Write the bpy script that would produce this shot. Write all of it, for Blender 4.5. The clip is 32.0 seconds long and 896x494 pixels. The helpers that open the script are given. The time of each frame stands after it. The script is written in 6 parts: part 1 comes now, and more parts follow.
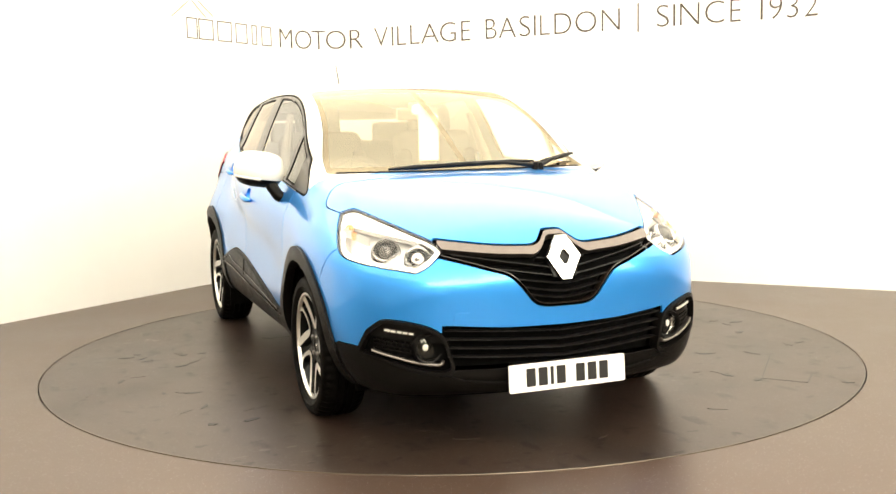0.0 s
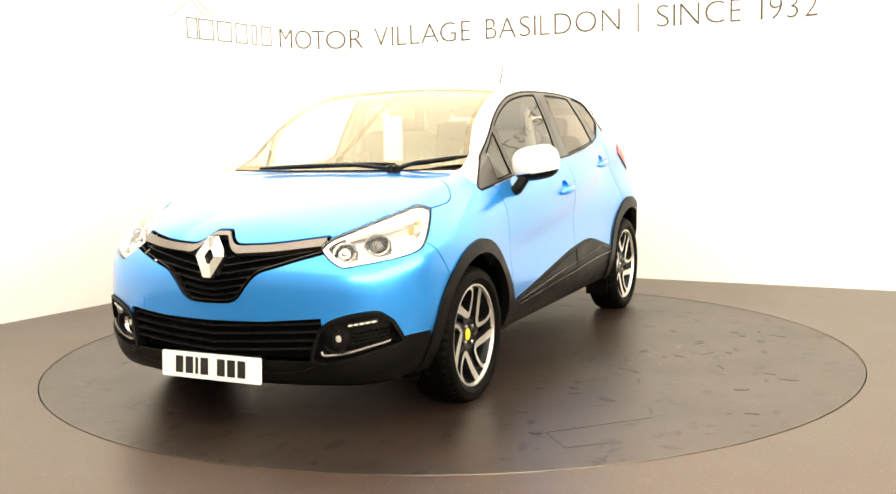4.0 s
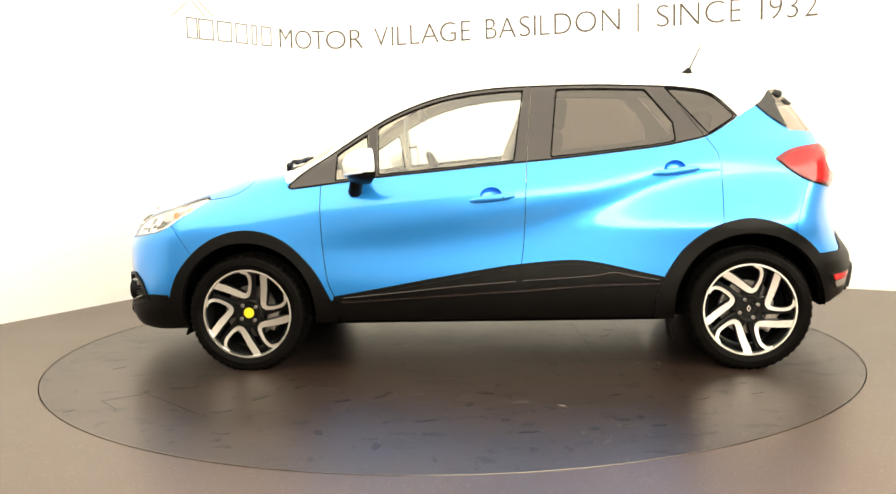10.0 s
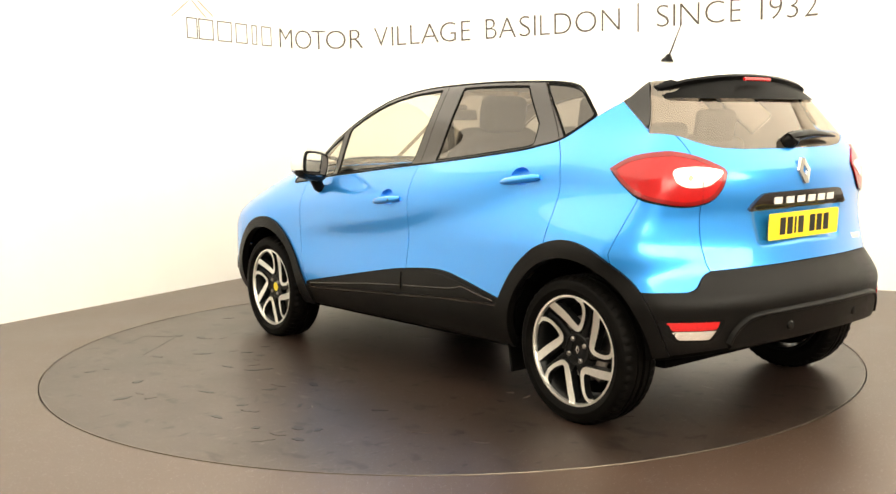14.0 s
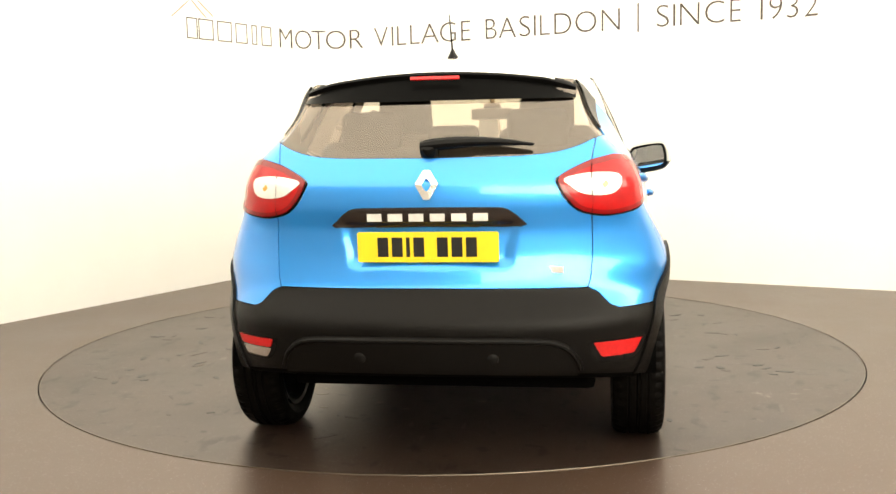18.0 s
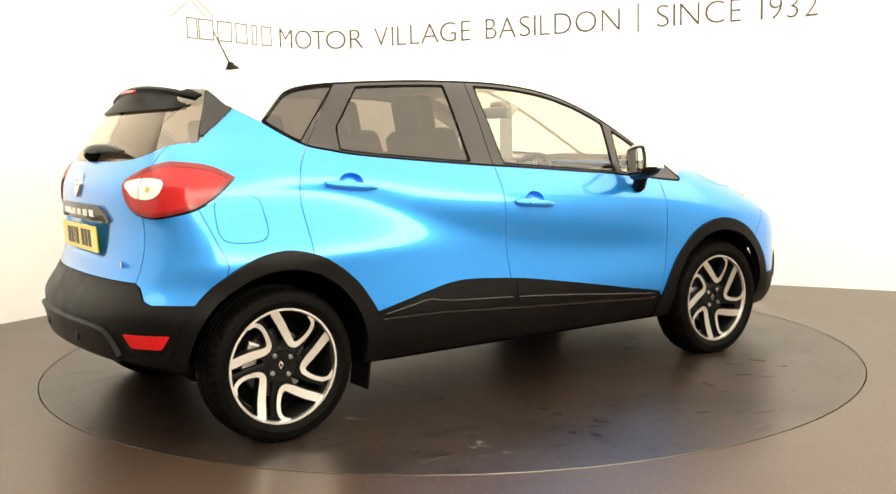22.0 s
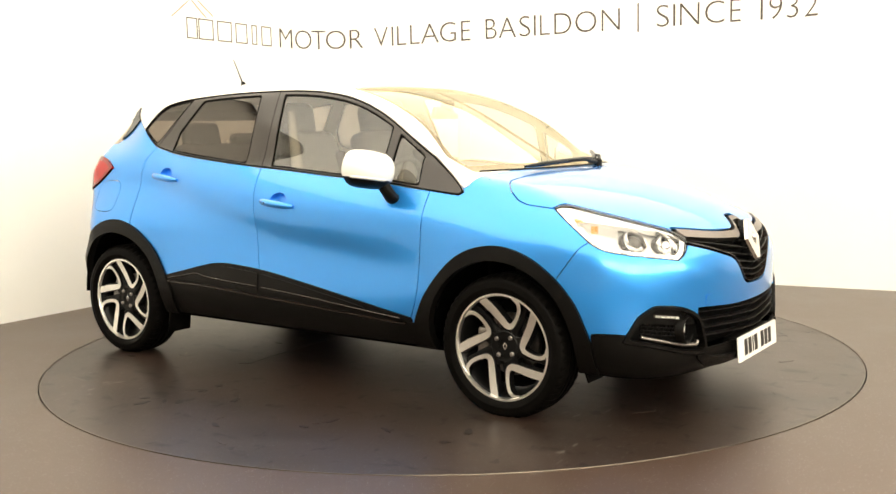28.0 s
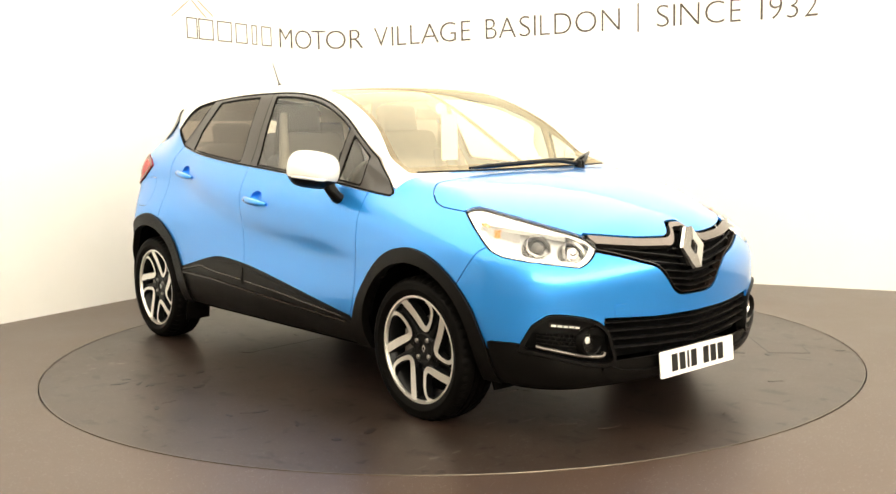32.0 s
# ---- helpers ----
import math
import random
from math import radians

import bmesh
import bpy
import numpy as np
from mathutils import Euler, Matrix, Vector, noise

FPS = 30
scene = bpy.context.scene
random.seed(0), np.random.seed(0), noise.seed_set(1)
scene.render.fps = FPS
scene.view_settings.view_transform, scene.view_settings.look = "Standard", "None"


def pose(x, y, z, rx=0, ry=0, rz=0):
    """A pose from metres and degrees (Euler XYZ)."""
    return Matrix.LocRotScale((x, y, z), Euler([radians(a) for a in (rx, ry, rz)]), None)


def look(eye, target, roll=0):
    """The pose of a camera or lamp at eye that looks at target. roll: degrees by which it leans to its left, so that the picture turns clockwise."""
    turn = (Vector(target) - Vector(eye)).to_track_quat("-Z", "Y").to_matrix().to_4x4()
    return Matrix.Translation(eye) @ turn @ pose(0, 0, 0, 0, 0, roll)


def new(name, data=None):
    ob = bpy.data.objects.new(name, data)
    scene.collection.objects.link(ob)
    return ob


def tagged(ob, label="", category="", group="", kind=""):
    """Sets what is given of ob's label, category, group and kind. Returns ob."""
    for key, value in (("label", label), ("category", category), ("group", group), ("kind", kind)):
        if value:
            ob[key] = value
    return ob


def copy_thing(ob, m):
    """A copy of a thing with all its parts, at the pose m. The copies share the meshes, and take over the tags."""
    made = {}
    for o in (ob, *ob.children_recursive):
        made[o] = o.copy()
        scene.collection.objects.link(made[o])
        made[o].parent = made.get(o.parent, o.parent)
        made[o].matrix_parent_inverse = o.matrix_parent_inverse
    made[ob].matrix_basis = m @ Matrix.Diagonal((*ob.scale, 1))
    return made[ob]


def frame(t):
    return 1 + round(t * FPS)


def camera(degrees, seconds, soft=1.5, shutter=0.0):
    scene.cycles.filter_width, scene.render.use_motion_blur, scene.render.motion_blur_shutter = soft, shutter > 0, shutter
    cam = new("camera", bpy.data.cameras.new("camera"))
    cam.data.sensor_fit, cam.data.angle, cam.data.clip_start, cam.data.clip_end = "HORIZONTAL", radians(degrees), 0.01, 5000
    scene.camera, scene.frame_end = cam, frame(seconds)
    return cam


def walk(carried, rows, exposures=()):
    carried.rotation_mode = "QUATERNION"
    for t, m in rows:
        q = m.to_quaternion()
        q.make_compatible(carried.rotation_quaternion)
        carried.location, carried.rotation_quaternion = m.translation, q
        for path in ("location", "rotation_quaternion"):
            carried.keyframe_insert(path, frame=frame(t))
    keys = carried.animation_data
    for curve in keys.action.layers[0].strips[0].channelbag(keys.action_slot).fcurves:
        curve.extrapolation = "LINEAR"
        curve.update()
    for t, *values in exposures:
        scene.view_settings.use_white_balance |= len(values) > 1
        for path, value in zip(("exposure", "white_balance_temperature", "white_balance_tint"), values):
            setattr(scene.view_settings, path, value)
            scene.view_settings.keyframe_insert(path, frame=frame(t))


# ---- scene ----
# Camera on a tripod, before a turning platform on which a car is shown.
EYE = (0.0, -5.7204, 1.2205)
cam = camera(48.58, 32.0)
STAND = look(EYE, (-0.00144, -4.7266, 1.1095), -1.157)
walk(cam, [(0.0, STAND), (32.0, STAND)], exposures=[(t, e, 6500, 10) for t, e in ((0, 0.12), (4, 0.2), (8, 0.2), (11, 0.12), (13, 0.02), (16, 0.0), (20, -0.08), (24, 0.0), (28, -0.1), (32, -0.06))])

# turn of the platform in degrees, time by time
THETA = [(0, -68.5), (1, -80.1), (2, -91.8), (3, -103.5), (6, -138.8), (7, -150.3), (8, -161.8), (9, -173.2), (10, -184.5),
         (11, -196.0), (12, -207.9), (13, -219.7), (16, -255.0), (17, -266.8), (18, -278.6), (19, -290.4), (20, -302.0),
         (21, -313.7), (22, -325.3), (23, -337.0), (24, -348.7), (25, -360.3), (28, -395.3), (28.5, -400.9), (29, -405.5),
         (29.5, -408.1), (30, -409.1), (32, -409.1)]
CAR_ON_PLATFORM = pose(-0.2727, -0.2415, 0.0)

# ---- light ----
world = bpy.data.worlds.new("world")
scene.world = world
world.use_nodes = True
world.node_tree.nodes["Background"].inputs[0].default_value = (1.0, 0.97, 0.9, 1)
world.node_tree.nodes["Background"].inputs[1].default_value = 0.02
# strength of the ceiling light, then of the added fill panels
LIGHT_POWER, FILL_POWER = 2.75, 7.6


# ---- materials ----
def material(name, color, rough=0.5, metal=0.0, coat=0.0, spread=0.0, scale=20.0, bump=0.0, bump_scale=200.0, rough_spread=0.0, stretch=None, emit=None, spec=0.5):
    """A principled surface with two scales of variation in colour, gloss and relief."""
    m = bpy.data.materials.new(name)
    m.use_nodes = True
    nt = m.node_tree
    b = nt.nodes["Principled BSDF"]
    b.inputs["Base Color"].default_value = (*color, 1)
    b.inputs["Roughness"].default_value = rough
    b.inputs["Metallic"].default_value = metal
    b.inputs["Coat Weight"].default_value = coat
    b.inputs["Specular IOR Level"].default_value = spec
    b.inputs["Coat Roughness"].default_value = 0.04
    if emit:
        b.inputs["Emission Color"].default_value = (*emit[0], 1)
        b.inputs["Emission Strength"].default_value = emit[1]
    tc = nt.nodes.new("ShaderNodeTexCoord")
    src = tc.outputs["Object"]
    if stretch:
        mp = nt.nodes.new("ShaderNodeMapping")
        mp.inputs["Scale"].default_value = stretch
        nt.links.new(src, mp.inputs[0])
        src = mp.outputs[0]
    if spread or rough_spread:
        n1 = nt.nodes.new("ShaderNodeTexNoise")
        n1.inputs["Scale"].default_value = scale
        n1.inputs["Detail"].default_value = 6
        n1.inputs["Roughness"].default_value = 0.65
        nt.links.new(src, n1.inputs[0])
        if spread:
            ramp = nt.nodes.new("ShaderNodeValToRGB")
            ramp.color_ramp.elements[0].position, ramp.color_ramp.elements[1].position = 0.3, 0.7
            ramp.color_ramp.elements[0].color = (*[c * (1 - spread) for c in color], 1)
            ramp.color_ramp.elements[1].color = (*[min(1, c * (1 + spread)) for c in color], 1)
            nt.links.new(n1.outputs["Fac"], ramp.inputs[0])
            nt.links.new(ramp.outputs[0], b.inputs["Base Color"])
        if rough_spread:
            mr = nt.nodes.new("ShaderNodeMapRange")
            mr.inputs["From Min"].default_value, mr.inputs["From Max"].default_value = 0.3, 0.7
            mr.inputs["To Min"].default_value, mr.inputs["To Max"].default_value = max(0, rough - rough_spread), min(1, rough + rough_spread)
            nt.links.new(n1.outputs["Fac"], mr.inputs[0])
            nt.links.new(mr.outputs[0], b.inputs["Roughness"])
    if bump:
        n2 = nt.nodes.new("ShaderNodeTexNoise")
        n2.inputs["Scale"].default_value = bump_scale
        n2.inputs["Detail"].default_value = 3
        nt.links.new(src, n2.inputs[0])
        bp = nt.nodes.new("ShaderNodeBump")
        bp.inputs["Strength"].default_value = bump
        bp.inputs["Distance"].default_value = 0.002
        nt.links.new(n2.outputs["Fac"], bp.inputs["Height"])
        nt.links.new(bp.outputs[0], b.inputs["Normal"])
    return m


def glass(name, tint, gloss=0.0, rough=0.0, shine=(1, 1, 1)):
    """A thin pane: tinted see-through with a mirror part that grows at a slant."""
    m = bpy.data.materials.new(name)
    m.use_nodes = True
    nt = m.node_tree
    nt.nodes.remove(nt.nodes["Principled BSDF"])
    out = nt.nodes["Material Output"]
    tr = nt.nodes.new("ShaderNodeBsdfTransparent")
    tr.inputs[0].default_value = (*tint, 1)
    gl = nt.nodes.new("ShaderNodeBsdfGlossy")
    gl.inputs["Roughness"].default_value = rough
    gl.inputs["Color"].default_value = (*shine, 1)
    lw = nt.nodes.new("ShaderNodeLayerWeight")
    lw.inputs["Blend"].default_value = 0.5
    steep = nt.nodes.new("ShaderNodeMath")
    steep.operation = "POWER"
    steep.inputs[1].default_value = 5.0
    nt.links.new(lw.outputs["Facing"], steep.inputs[0])
    ad = nt.nodes.new("ShaderNodeMath")
    ad.operation = "MULTIPLY_ADD"
    ad.use_clamp = True
    ad.inputs[1].default_value = 0.9
    ad.inputs[2].default_value = 0.043 + gloss
    nt.links.new(steep.outputs[0], ad.inputs[0])
    mx = nt.nodes.new("ShaderNodeMixShader")
    nt.links.new(ad.outputs[0], mx.inputs[0])
    nt.links.new(tr.outputs[0], mx.inputs[1])
    nt.links.new(gl.outputs[0], mx.inputs[2])
    nt.links.new(mx.outputs[0], out.inputs[0])
    return m


def car_paint(name, color, metal, rough, flake):
    """Clear-coated paint with fine flake."""
    m = material(name, color, rough, metal, 1.0)
    nt = m.node_tree
    b = nt.nodes["Principled BSDF"]
    b.inputs["Coat Roughness"].default_value = 0.06
    tc = nt.nodes.new("ShaderNodeTexCoord")
    v = nt.nodes.new("ShaderNodeTexVoronoi")
    v.inputs["Scale"].default_value = 1400
    nt.links.new(tc.outputs["Object"], v.inputs[0])
    ramp = nt.nodes.new("ShaderNodeValToRGB")
    ramp.color_ramp.elements[0].color = (*[c * (1 - flake) for c in color], 1)
    ramp.color_ramp.elements[1].color = (*[min(1, c * (1 + flake)) for c in color], 1)
    sep = nt.nodes.new("ShaderNodeSeparateColor")
    nt.links.new(v.outputs["Color"], sep.inputs[0])
    nt.links.new(sep.outputs[0], ramp.inputs[0])
    nt.links.new(ramp.outputs[0], b.inputs["Base Color"])
    return m


BLUE = car_paint("blue_paint", (0.022, 0.285, 0.84), 0.66, 0.31, 0.12)
WHITE = car_paint("ivory_paint", (0.80, 0.79, 0.74), 0.0, 0.4, 0.01)
CLAD = material("black_grained_plastic", (0.0030, 0.0026, 0.0023), 0.38, 0, 0, 0.2, 9, 0.25, 900, 0.06, spec=0.14)
SPOILER_BLACK = material("spoiler_black", (0.002, 0.002, 0.002), 0.35, 0, 0, 0.2, 20, spec=0.03)
FIN = material("gloss_black_fin", (0.010, 0.009, 0.008), 0.25, 0, 0, 0.15, 20, spec=0.5)
GLOSS_BLACK = material("gloss_black", (0.005, 0.005, 0.005), 0.15, 0, 0.0, 0.2, 30, spec=0.12)
DARK = material("dark_lining", (0.002, 0.002, 0.002), 0.85, 0, 0, 0.3, 12, spec=0.04)
FRAME = material("satin_black_frame", (0.016, 0.011, 0.009), 0.20, 0, 0.0, 0.15, 15, 0, 200, 0.04, spec=0.62)
LOUVRE_BLACK = material("satin_black_louvre", (0.008, 0.0072, 0.0065), 0.3, 0, 0, 0.15, 15, spec=0.3)
RUBBER = material("tyre_rubber", (0.0032, 0.0028, 0.0025), 0.5, 0, 0, 0.35, 14, 0.2, 300, 0.1, spec=0.04)
CHROME = material("chrome", (0.78, 0.77, 0.75), 0.12, 1.0, 0, 0.05, 30)
SATIN = material("satin_bronze_chrome", (0.19, 0.165, 0.15), 0.28, 0.9, 0, 0.08, 40)
TRIM_SATIN = material("satin_light_trim", (0.17, 0.155, 0.14), 0.3, 0.9, 0, 0.08, 40)
MACHINED = material("machined_alloy", (0.86, 0.84, 0.80), 0.34, 1.0, 0.2, 0.06, 60, 0.06, 700)
ALLOY_BLACK = material("black_alloy_paint", (0.004, 0.004, 0.004), 0.3, 0.0, 0.05, 0.2, 20, spec=0.15)
STEEL = material("brake_steel", (0.30, 0.28, 0.26), 0.38, 1.0, 0, 0.25, 40, 0.15, 300)
LENS = glass("clear_lens", (0.96, 0.96, 0.96), 0.0)
FRIT = glass("windscreen_border", (0.30, 0.24, 0.17), 0.13, 0.05, (1.0, 0.86, 0.62))
REFLECTOR = material("lamp_reflector", (0.90, 0.89, 0.87), 0.16, 1.0, 0, 0.1, 25)
LAMP_SILVER = material("bright_lamp_silver", (0.62, 0.61, 0.59), 0.28, 0.45, 0, 0.12, 30)
LAMP_GREY = material("lamp_mask_grey", (0.07, 0.066, 0.06), 0.25, 0.4, 0.3, 0.1, 25)
RED_LENS = material("red_lens", (0.38, 0.002, 0.003), 0.2, 0, 0.35, 0.12, 18, spec=0.3)
RED_RIM = material("deep_red_lens", (0.20, 0.001, 0.002), 0.18, 0, 0.4, 0.12, 18, spec=0.4)
RED_DARK = material("red_reflex", (0.50, 0.004, 0.006), 0.2, 0, 0.4, 0.15, 60, 0.3, 500)
CLEAR_WHITE = material("white_lamp_window", (0.72, 0.71, 0.68), 0.12, 0.15, 1.0, 0.12, 30)
AMBER = material("amber_lens", (0.75, 0.30, 0.06), 0.15, 0, 1.0, 0.1, 20)
GLASS_FRONT = glass("windscreen_glass", (0.96, 0.93, 0.82), 0.13, 0.0, (1.0, 0.92, 0.72))
GLASS_SIDE = glass("side_glass", (0.97, 0.97, 0.91), 0.05)
GLASS_DARK = glass("privacy_glass", (0.25, 0.22, 0.195), 0.03, 0.0, (1.0, 0.94, 0.88))
GLASS_REAR = glass("rear_screen_glass", (0.72, 0.66, 0.59), 0.09, 0.0, (1.0, 0.9, 0.8))
MIRROR = material("mirror_glass", (0.9, 0.9, 0.9), 0.02, 1.0)
FABRIC = material("grey_seat_fabric", (0.085, 0.078, 0.07), 0.85, 0, 0, 0.15, 12, 0.1, 120)
FABRIC_DARK = material("charcoal_seat_fabric", (0.032, 0.029, 0.026), 0.85, 0, 0, 0.15, 12, 0.1, 120)
CABIN = material("grey_cabin_plastic", (0.17, 0.15, 0.125), 0.6, 0, 0, 0.12, 12)
LINING = material("light_headlining", (0.70, 0.66, 0.58), 0.9, 0, 0, 0.05, 10)
SENSOR = material("brown_grey_plastic", (0.20, 0.15, 0.11), 0.6, 0, 0, 0.1, 20)
PLATE_W = material("white_number_plate", (0.86, 0.86, 0.84), 0.3, 0, 0.5, 0.03, 30)
PLATE_Y = material("yellow_number_plate", (0.85, 0.62, 0.02), 0.3, 0, 0.5, 0.03, 30)
INK = material("black_ink", (0.01, 0.01, 0.01), 0.4, 0, 0, 0.1, 30)
PAPER = material("white_paper", (0.85, 0.84, 0.80), 0.7, 0, 0, 0.03, 30)
YELLOW = material("yellow_sticker", (0.85, 0.66, 0.02), 0.4, 0, 0.2, 0.05, 40)


# ---- mesh helpers ----
def link_mesh(name, verts, faces, mat, parent=None, label="", smooth=True):
    me = bpy.data.meshes.new(name)
    me.from_pydata([tuple(v) for v in verts], [], [tuple(f) for f in faces])
    me.materials.append(mat)
    if smooth:
        me.shade_smooth()
    ob = new(name, me)
    if parent is not None:
        ob.parent = parent
    if label:
        ob["label"] = label
    return ob


def part(name, bm, mat, parent=None, label="", smooth=False, bevel=0.0):
    """One bmesh as one mesh object under a thing or a part."""
    if bevel:
        bmesh.ops.bevel(bm, geom=[e for e in bm.edges if len(e.link_faces) == 2 and e.calc_face_angle(0) > 0.5], offset=bevel, segments=2, profile=0.6, affect="EDGES", clamp_overlap=True)
    bmesh.ops.recalc_face_normals(bm, faces=bm.faces)
    me = bpy.data.meshes.new(name)
    bm.to_mesh(me)
    bm.free()
    me.materials.append(mat)
    if smooth:
        me.shade_smooth()
        me.set_sharp_from_angle(angle=radians(38))
    ob = new(name, me)
    if parent is not None:
        ob.parent = parent
    if label:
        ob["label"] = label
    return ob


def box(bm, m, sx, sy, sz):
    bmesh.ops.create_cube(bm, size=1, matrix=m @ Matrix.Diagonal((sx, sy, sz, 1)))
    return bm


def prism(bm, outline, depth, m=None):
    """An outline in the local xy plane, from z=0 to z=depth."""
    a = [bm.verts.new((x, y, 0)) for x, y in outline]
    b = [bm.verts.new((x, y, depth)) for x, y in outline]
    bm.faces.new(a[::-1])
    bm.faces.new(b)
    n = len(outline)
    for i in range(n):
        bm.faces.new((a[i], a[(i + 1) % n], b[(i + 1) % n], b[i]))
    if m is not None:
        bmesh.ops.transform(bm, matrix=m, verts=a + b)
    return bm


def lathe(bm, profile, n=48, m=None, closed=False):
    """Turns a profile of (radius, height) about the local z axis."""
    rings = []
    for r, h in profile:
        rings.append([bm.verts.new((r * math.cos(2 * math.pi * i / n), r * math.sin(2 * math.pi * i / n), h)) for i in range(n)])
    k = len(rings)
    for j in range(k if closed else k - 1):
        a, b = rings[j], rings[(j + 1) % k]
        for i in range(n):
            bm.faces.new((a[i], a[(i + 1) % n], b[(i + 1) % n], b[i]))
    if m is not None:
        bmesh.ops.transform(bm, matrix=m, verts=[v for r in rings for v in r])
    return bm


def tube(bm, pts, radius, n=8, caps=True, flat=1.0):
    """A round bar along points; radius may be a list; flat squeezes it along the second axis."""
    pts = [Vector(p) for p in pts]
    rr = radius if isinstance(radius, (list, tuple)) else [radius] * len(pts)
    up = Vector((0, 0, 1))
    rings = []
    for i, p in enumerate(pts):
        d = (pts[min(i + 1, len(pts) - 1)] - pts[max(i - 1, 0)]).normalized()
        s = d.cross(up)
        s = s.normalized() if s.length > 1e-4 else Vector((1, 0, 0))
        u = s.cross(d)
        rings.append([bm.verts.new(p + (s * math.cos(2 * math.pi * k / n) + u * math.sin(2 * math.pi * k / n) * flat) * rr[i]) for k in range(n)])
    for a, b in zip(rings, rings[1:]):
        for k in range(n):
            bm.faces.new((a[k], a[(k + 1) % n], b[(k + 1) % n], b[k]))
    if caps:
        bm.faces.new(rings[0][::-1])
        bm.faces.new(rings[-1])
    return bm


def smooth_line(pts, n=8):
    """A Catmull-Rom curve through open points."""
    p = [np.array(q, float) for q in pts]
    p = [2 * p[0] - p[1]] + p + [2 * p[-1] - p[-2]]
    out = []
    for i in range(1, len(p) - 2):
        for k in range(n):
            t = k / n
            out.append(0.5 * (2 * p[i] + (p[i + 1] - p[i - 1]) * t + (2 * p[i - 1] - 5 * p[i] + 4 * p[i + 1] - p[i + 2]) * t * t + (3 * p[i] - 3 * p[i + 1] + p[i + 2] - p[i - 1]) * t ** 3))
    out.append(p[-2])
    return [tuple(q) for q in out]


def smooth_ring(pts, n=6):
    """A Catmull-Rom curve through closed points."""
    p = [np.array(q, float) for q in pts]
    m = len(p)
    out = []
    for i in range(m):
        a, b, c, d = p[i - 1], p[i], p[(i + 1) % m], p[(i + 2) % m]
        for k in range(n):
            t = k / n
            out.append(0.5 * (2 * b + (c - a) * t + (2 * a - 5 * b + 4 * c - d) * t * t + (3 * b - 3 * c + d - a) * t ** 3))
    return [tuple(q) for q in out]


# ---- the car's skin: one closed form, from which the panels are cut ----
def line_table(nodes, soft=0.03):
    """A rounded polyline as a fast lookup."""
    xs = np.array([n[0] for n in nodes])
    ys = np.array([n[1] for n in nodes])
    if xs[0] > xs[-1]:
        xs, ys = xs[::-1], ys[::-1]
    g = np.arange(xs[0] - 4 * soft, xs[-1] + 4 * soft, 0.002)
    v = np.interp(g, xs, ys)
    lo = g < xs[0]
    v[lo] = ys[0] + (g[lo] - xs[0]) * (ys[1] - ys[0]) / (xs[1] - xs[0])
    hi = g > xs[-1]
    v[hi] = ys[-1] + (g[hi] - xs[-1]) * (ys[-1] - ys[-2]) / (xs[-1] - xs[-2])
    k = np.exp(-0.5 * (np.arange(-3 * soft, 3 * soft + 1e-6, 0.002) / soft) ** 2)
    k /= k.sum()
    pad = len(k) // 2
    e = np.concatenate([v[0] + (v[1] - v[0]) * np.arange(-pad, 0), v, v[-1] + (v[-1] - v[-2]) * np.arange(1, pad + 1)])
    v = np.convolve(e, k, "valid")[:len(g)]
    return lambda q: np.interp(q, g, v)


side_low = line_table([(0.12, 0.70), (0.22, 0.79), (0.29, 0.84), (0.37, 0.868), (0.47, 0.874), (0.60, 0.862), (0.75, 0.857), (0.9, 0.858), (1.7, 0.858)], 0.045)
side_in = line_table([(-0.3, 0.0), (-0.04, 0.0), (0.0, 0.010), (0.05, 0.034), (0.10, 0.066), (0.15, 0.093), (0.30, 0.153), (0.45, 0.226), (0.55, 0.280), (0.75, 0.40)], 0.03)
belt_z = line_table([(-2.2, 1.29), (-1.0, 1.18), (-0.3, 1.09), (0.9, 0.98), (1.5, 0.915), (2.3, 0.84)], 0.1)
under_z = line_table([(-1.6, 1.06), (-0.93, 1.0), (-0.62, 0.90), (0.0, 0.765), (0.77, 0.69), (1.6, 0.64)], 0.12)
under_s = line_table([(-1.25, 0.0), (-0.8, 1.0), (0.6, 1.0), (0.95, 0.0), (1.2, 0.0)], 0.08)
taper_up = line_table([(-2.1, 0.165), (-1.8, 0.122), (-1.5, 0.096), (-1.3, 0.094), (-1.0, 0.085), (-0.7, 0.045), (-0.3, 0.012), (0.2, 0.0), (0.9, 0.005), (1.2, 0.012), (1.5, 0.03), (1.8, 0.07), (2.2, 0.16)], 0.1)
taper_low = line_table([(-2.1, 0.12), (-1.85, 0.04), (-1.6, 0.012), (-1.3, 0.0), (1.3, 0.0), (1.6, 0.012), (1.8, 0.04), (2.0, 0.10), (2.2, 0.17)], 0.08)
bonnet_z = line_table([(2.5, 0.42), (2.35, 0.595), (2.15, 0.770), (2.05, 0.830), (1.87, 0.908), (1.70, 0.964), (1.53, 1.004), (1.37, 1.033), (1.2, 1.054), (0.9, 1.078)], 0.07)
screen_z = line_table([(1.5, 0.84), (1.25, 1.002), (1.10, 1.096), (0.91, 1.203), (0.75, 1.296), (0.60, 1.376), (0.44, 1.445), (0.32, 1.486), (0.1, 1.527), (-0.2, 1.553), (-0.5, 1.564), (-0.8, 1.564), (-1.1, 1.554), (-1.4, 1.524), (-1.65, 1.477), (-2.1, 1.35)], 0.06)
top_k = line_table([(2.2, 0.35), (1.8, 0.24), (1.53, 0.15), (1.25, 0.05), (1.0, 0.03), (0.5, 0.03), (0.0, 0.12), (-1.0, 0.22), (-1.7, 0.25)], 0.08)
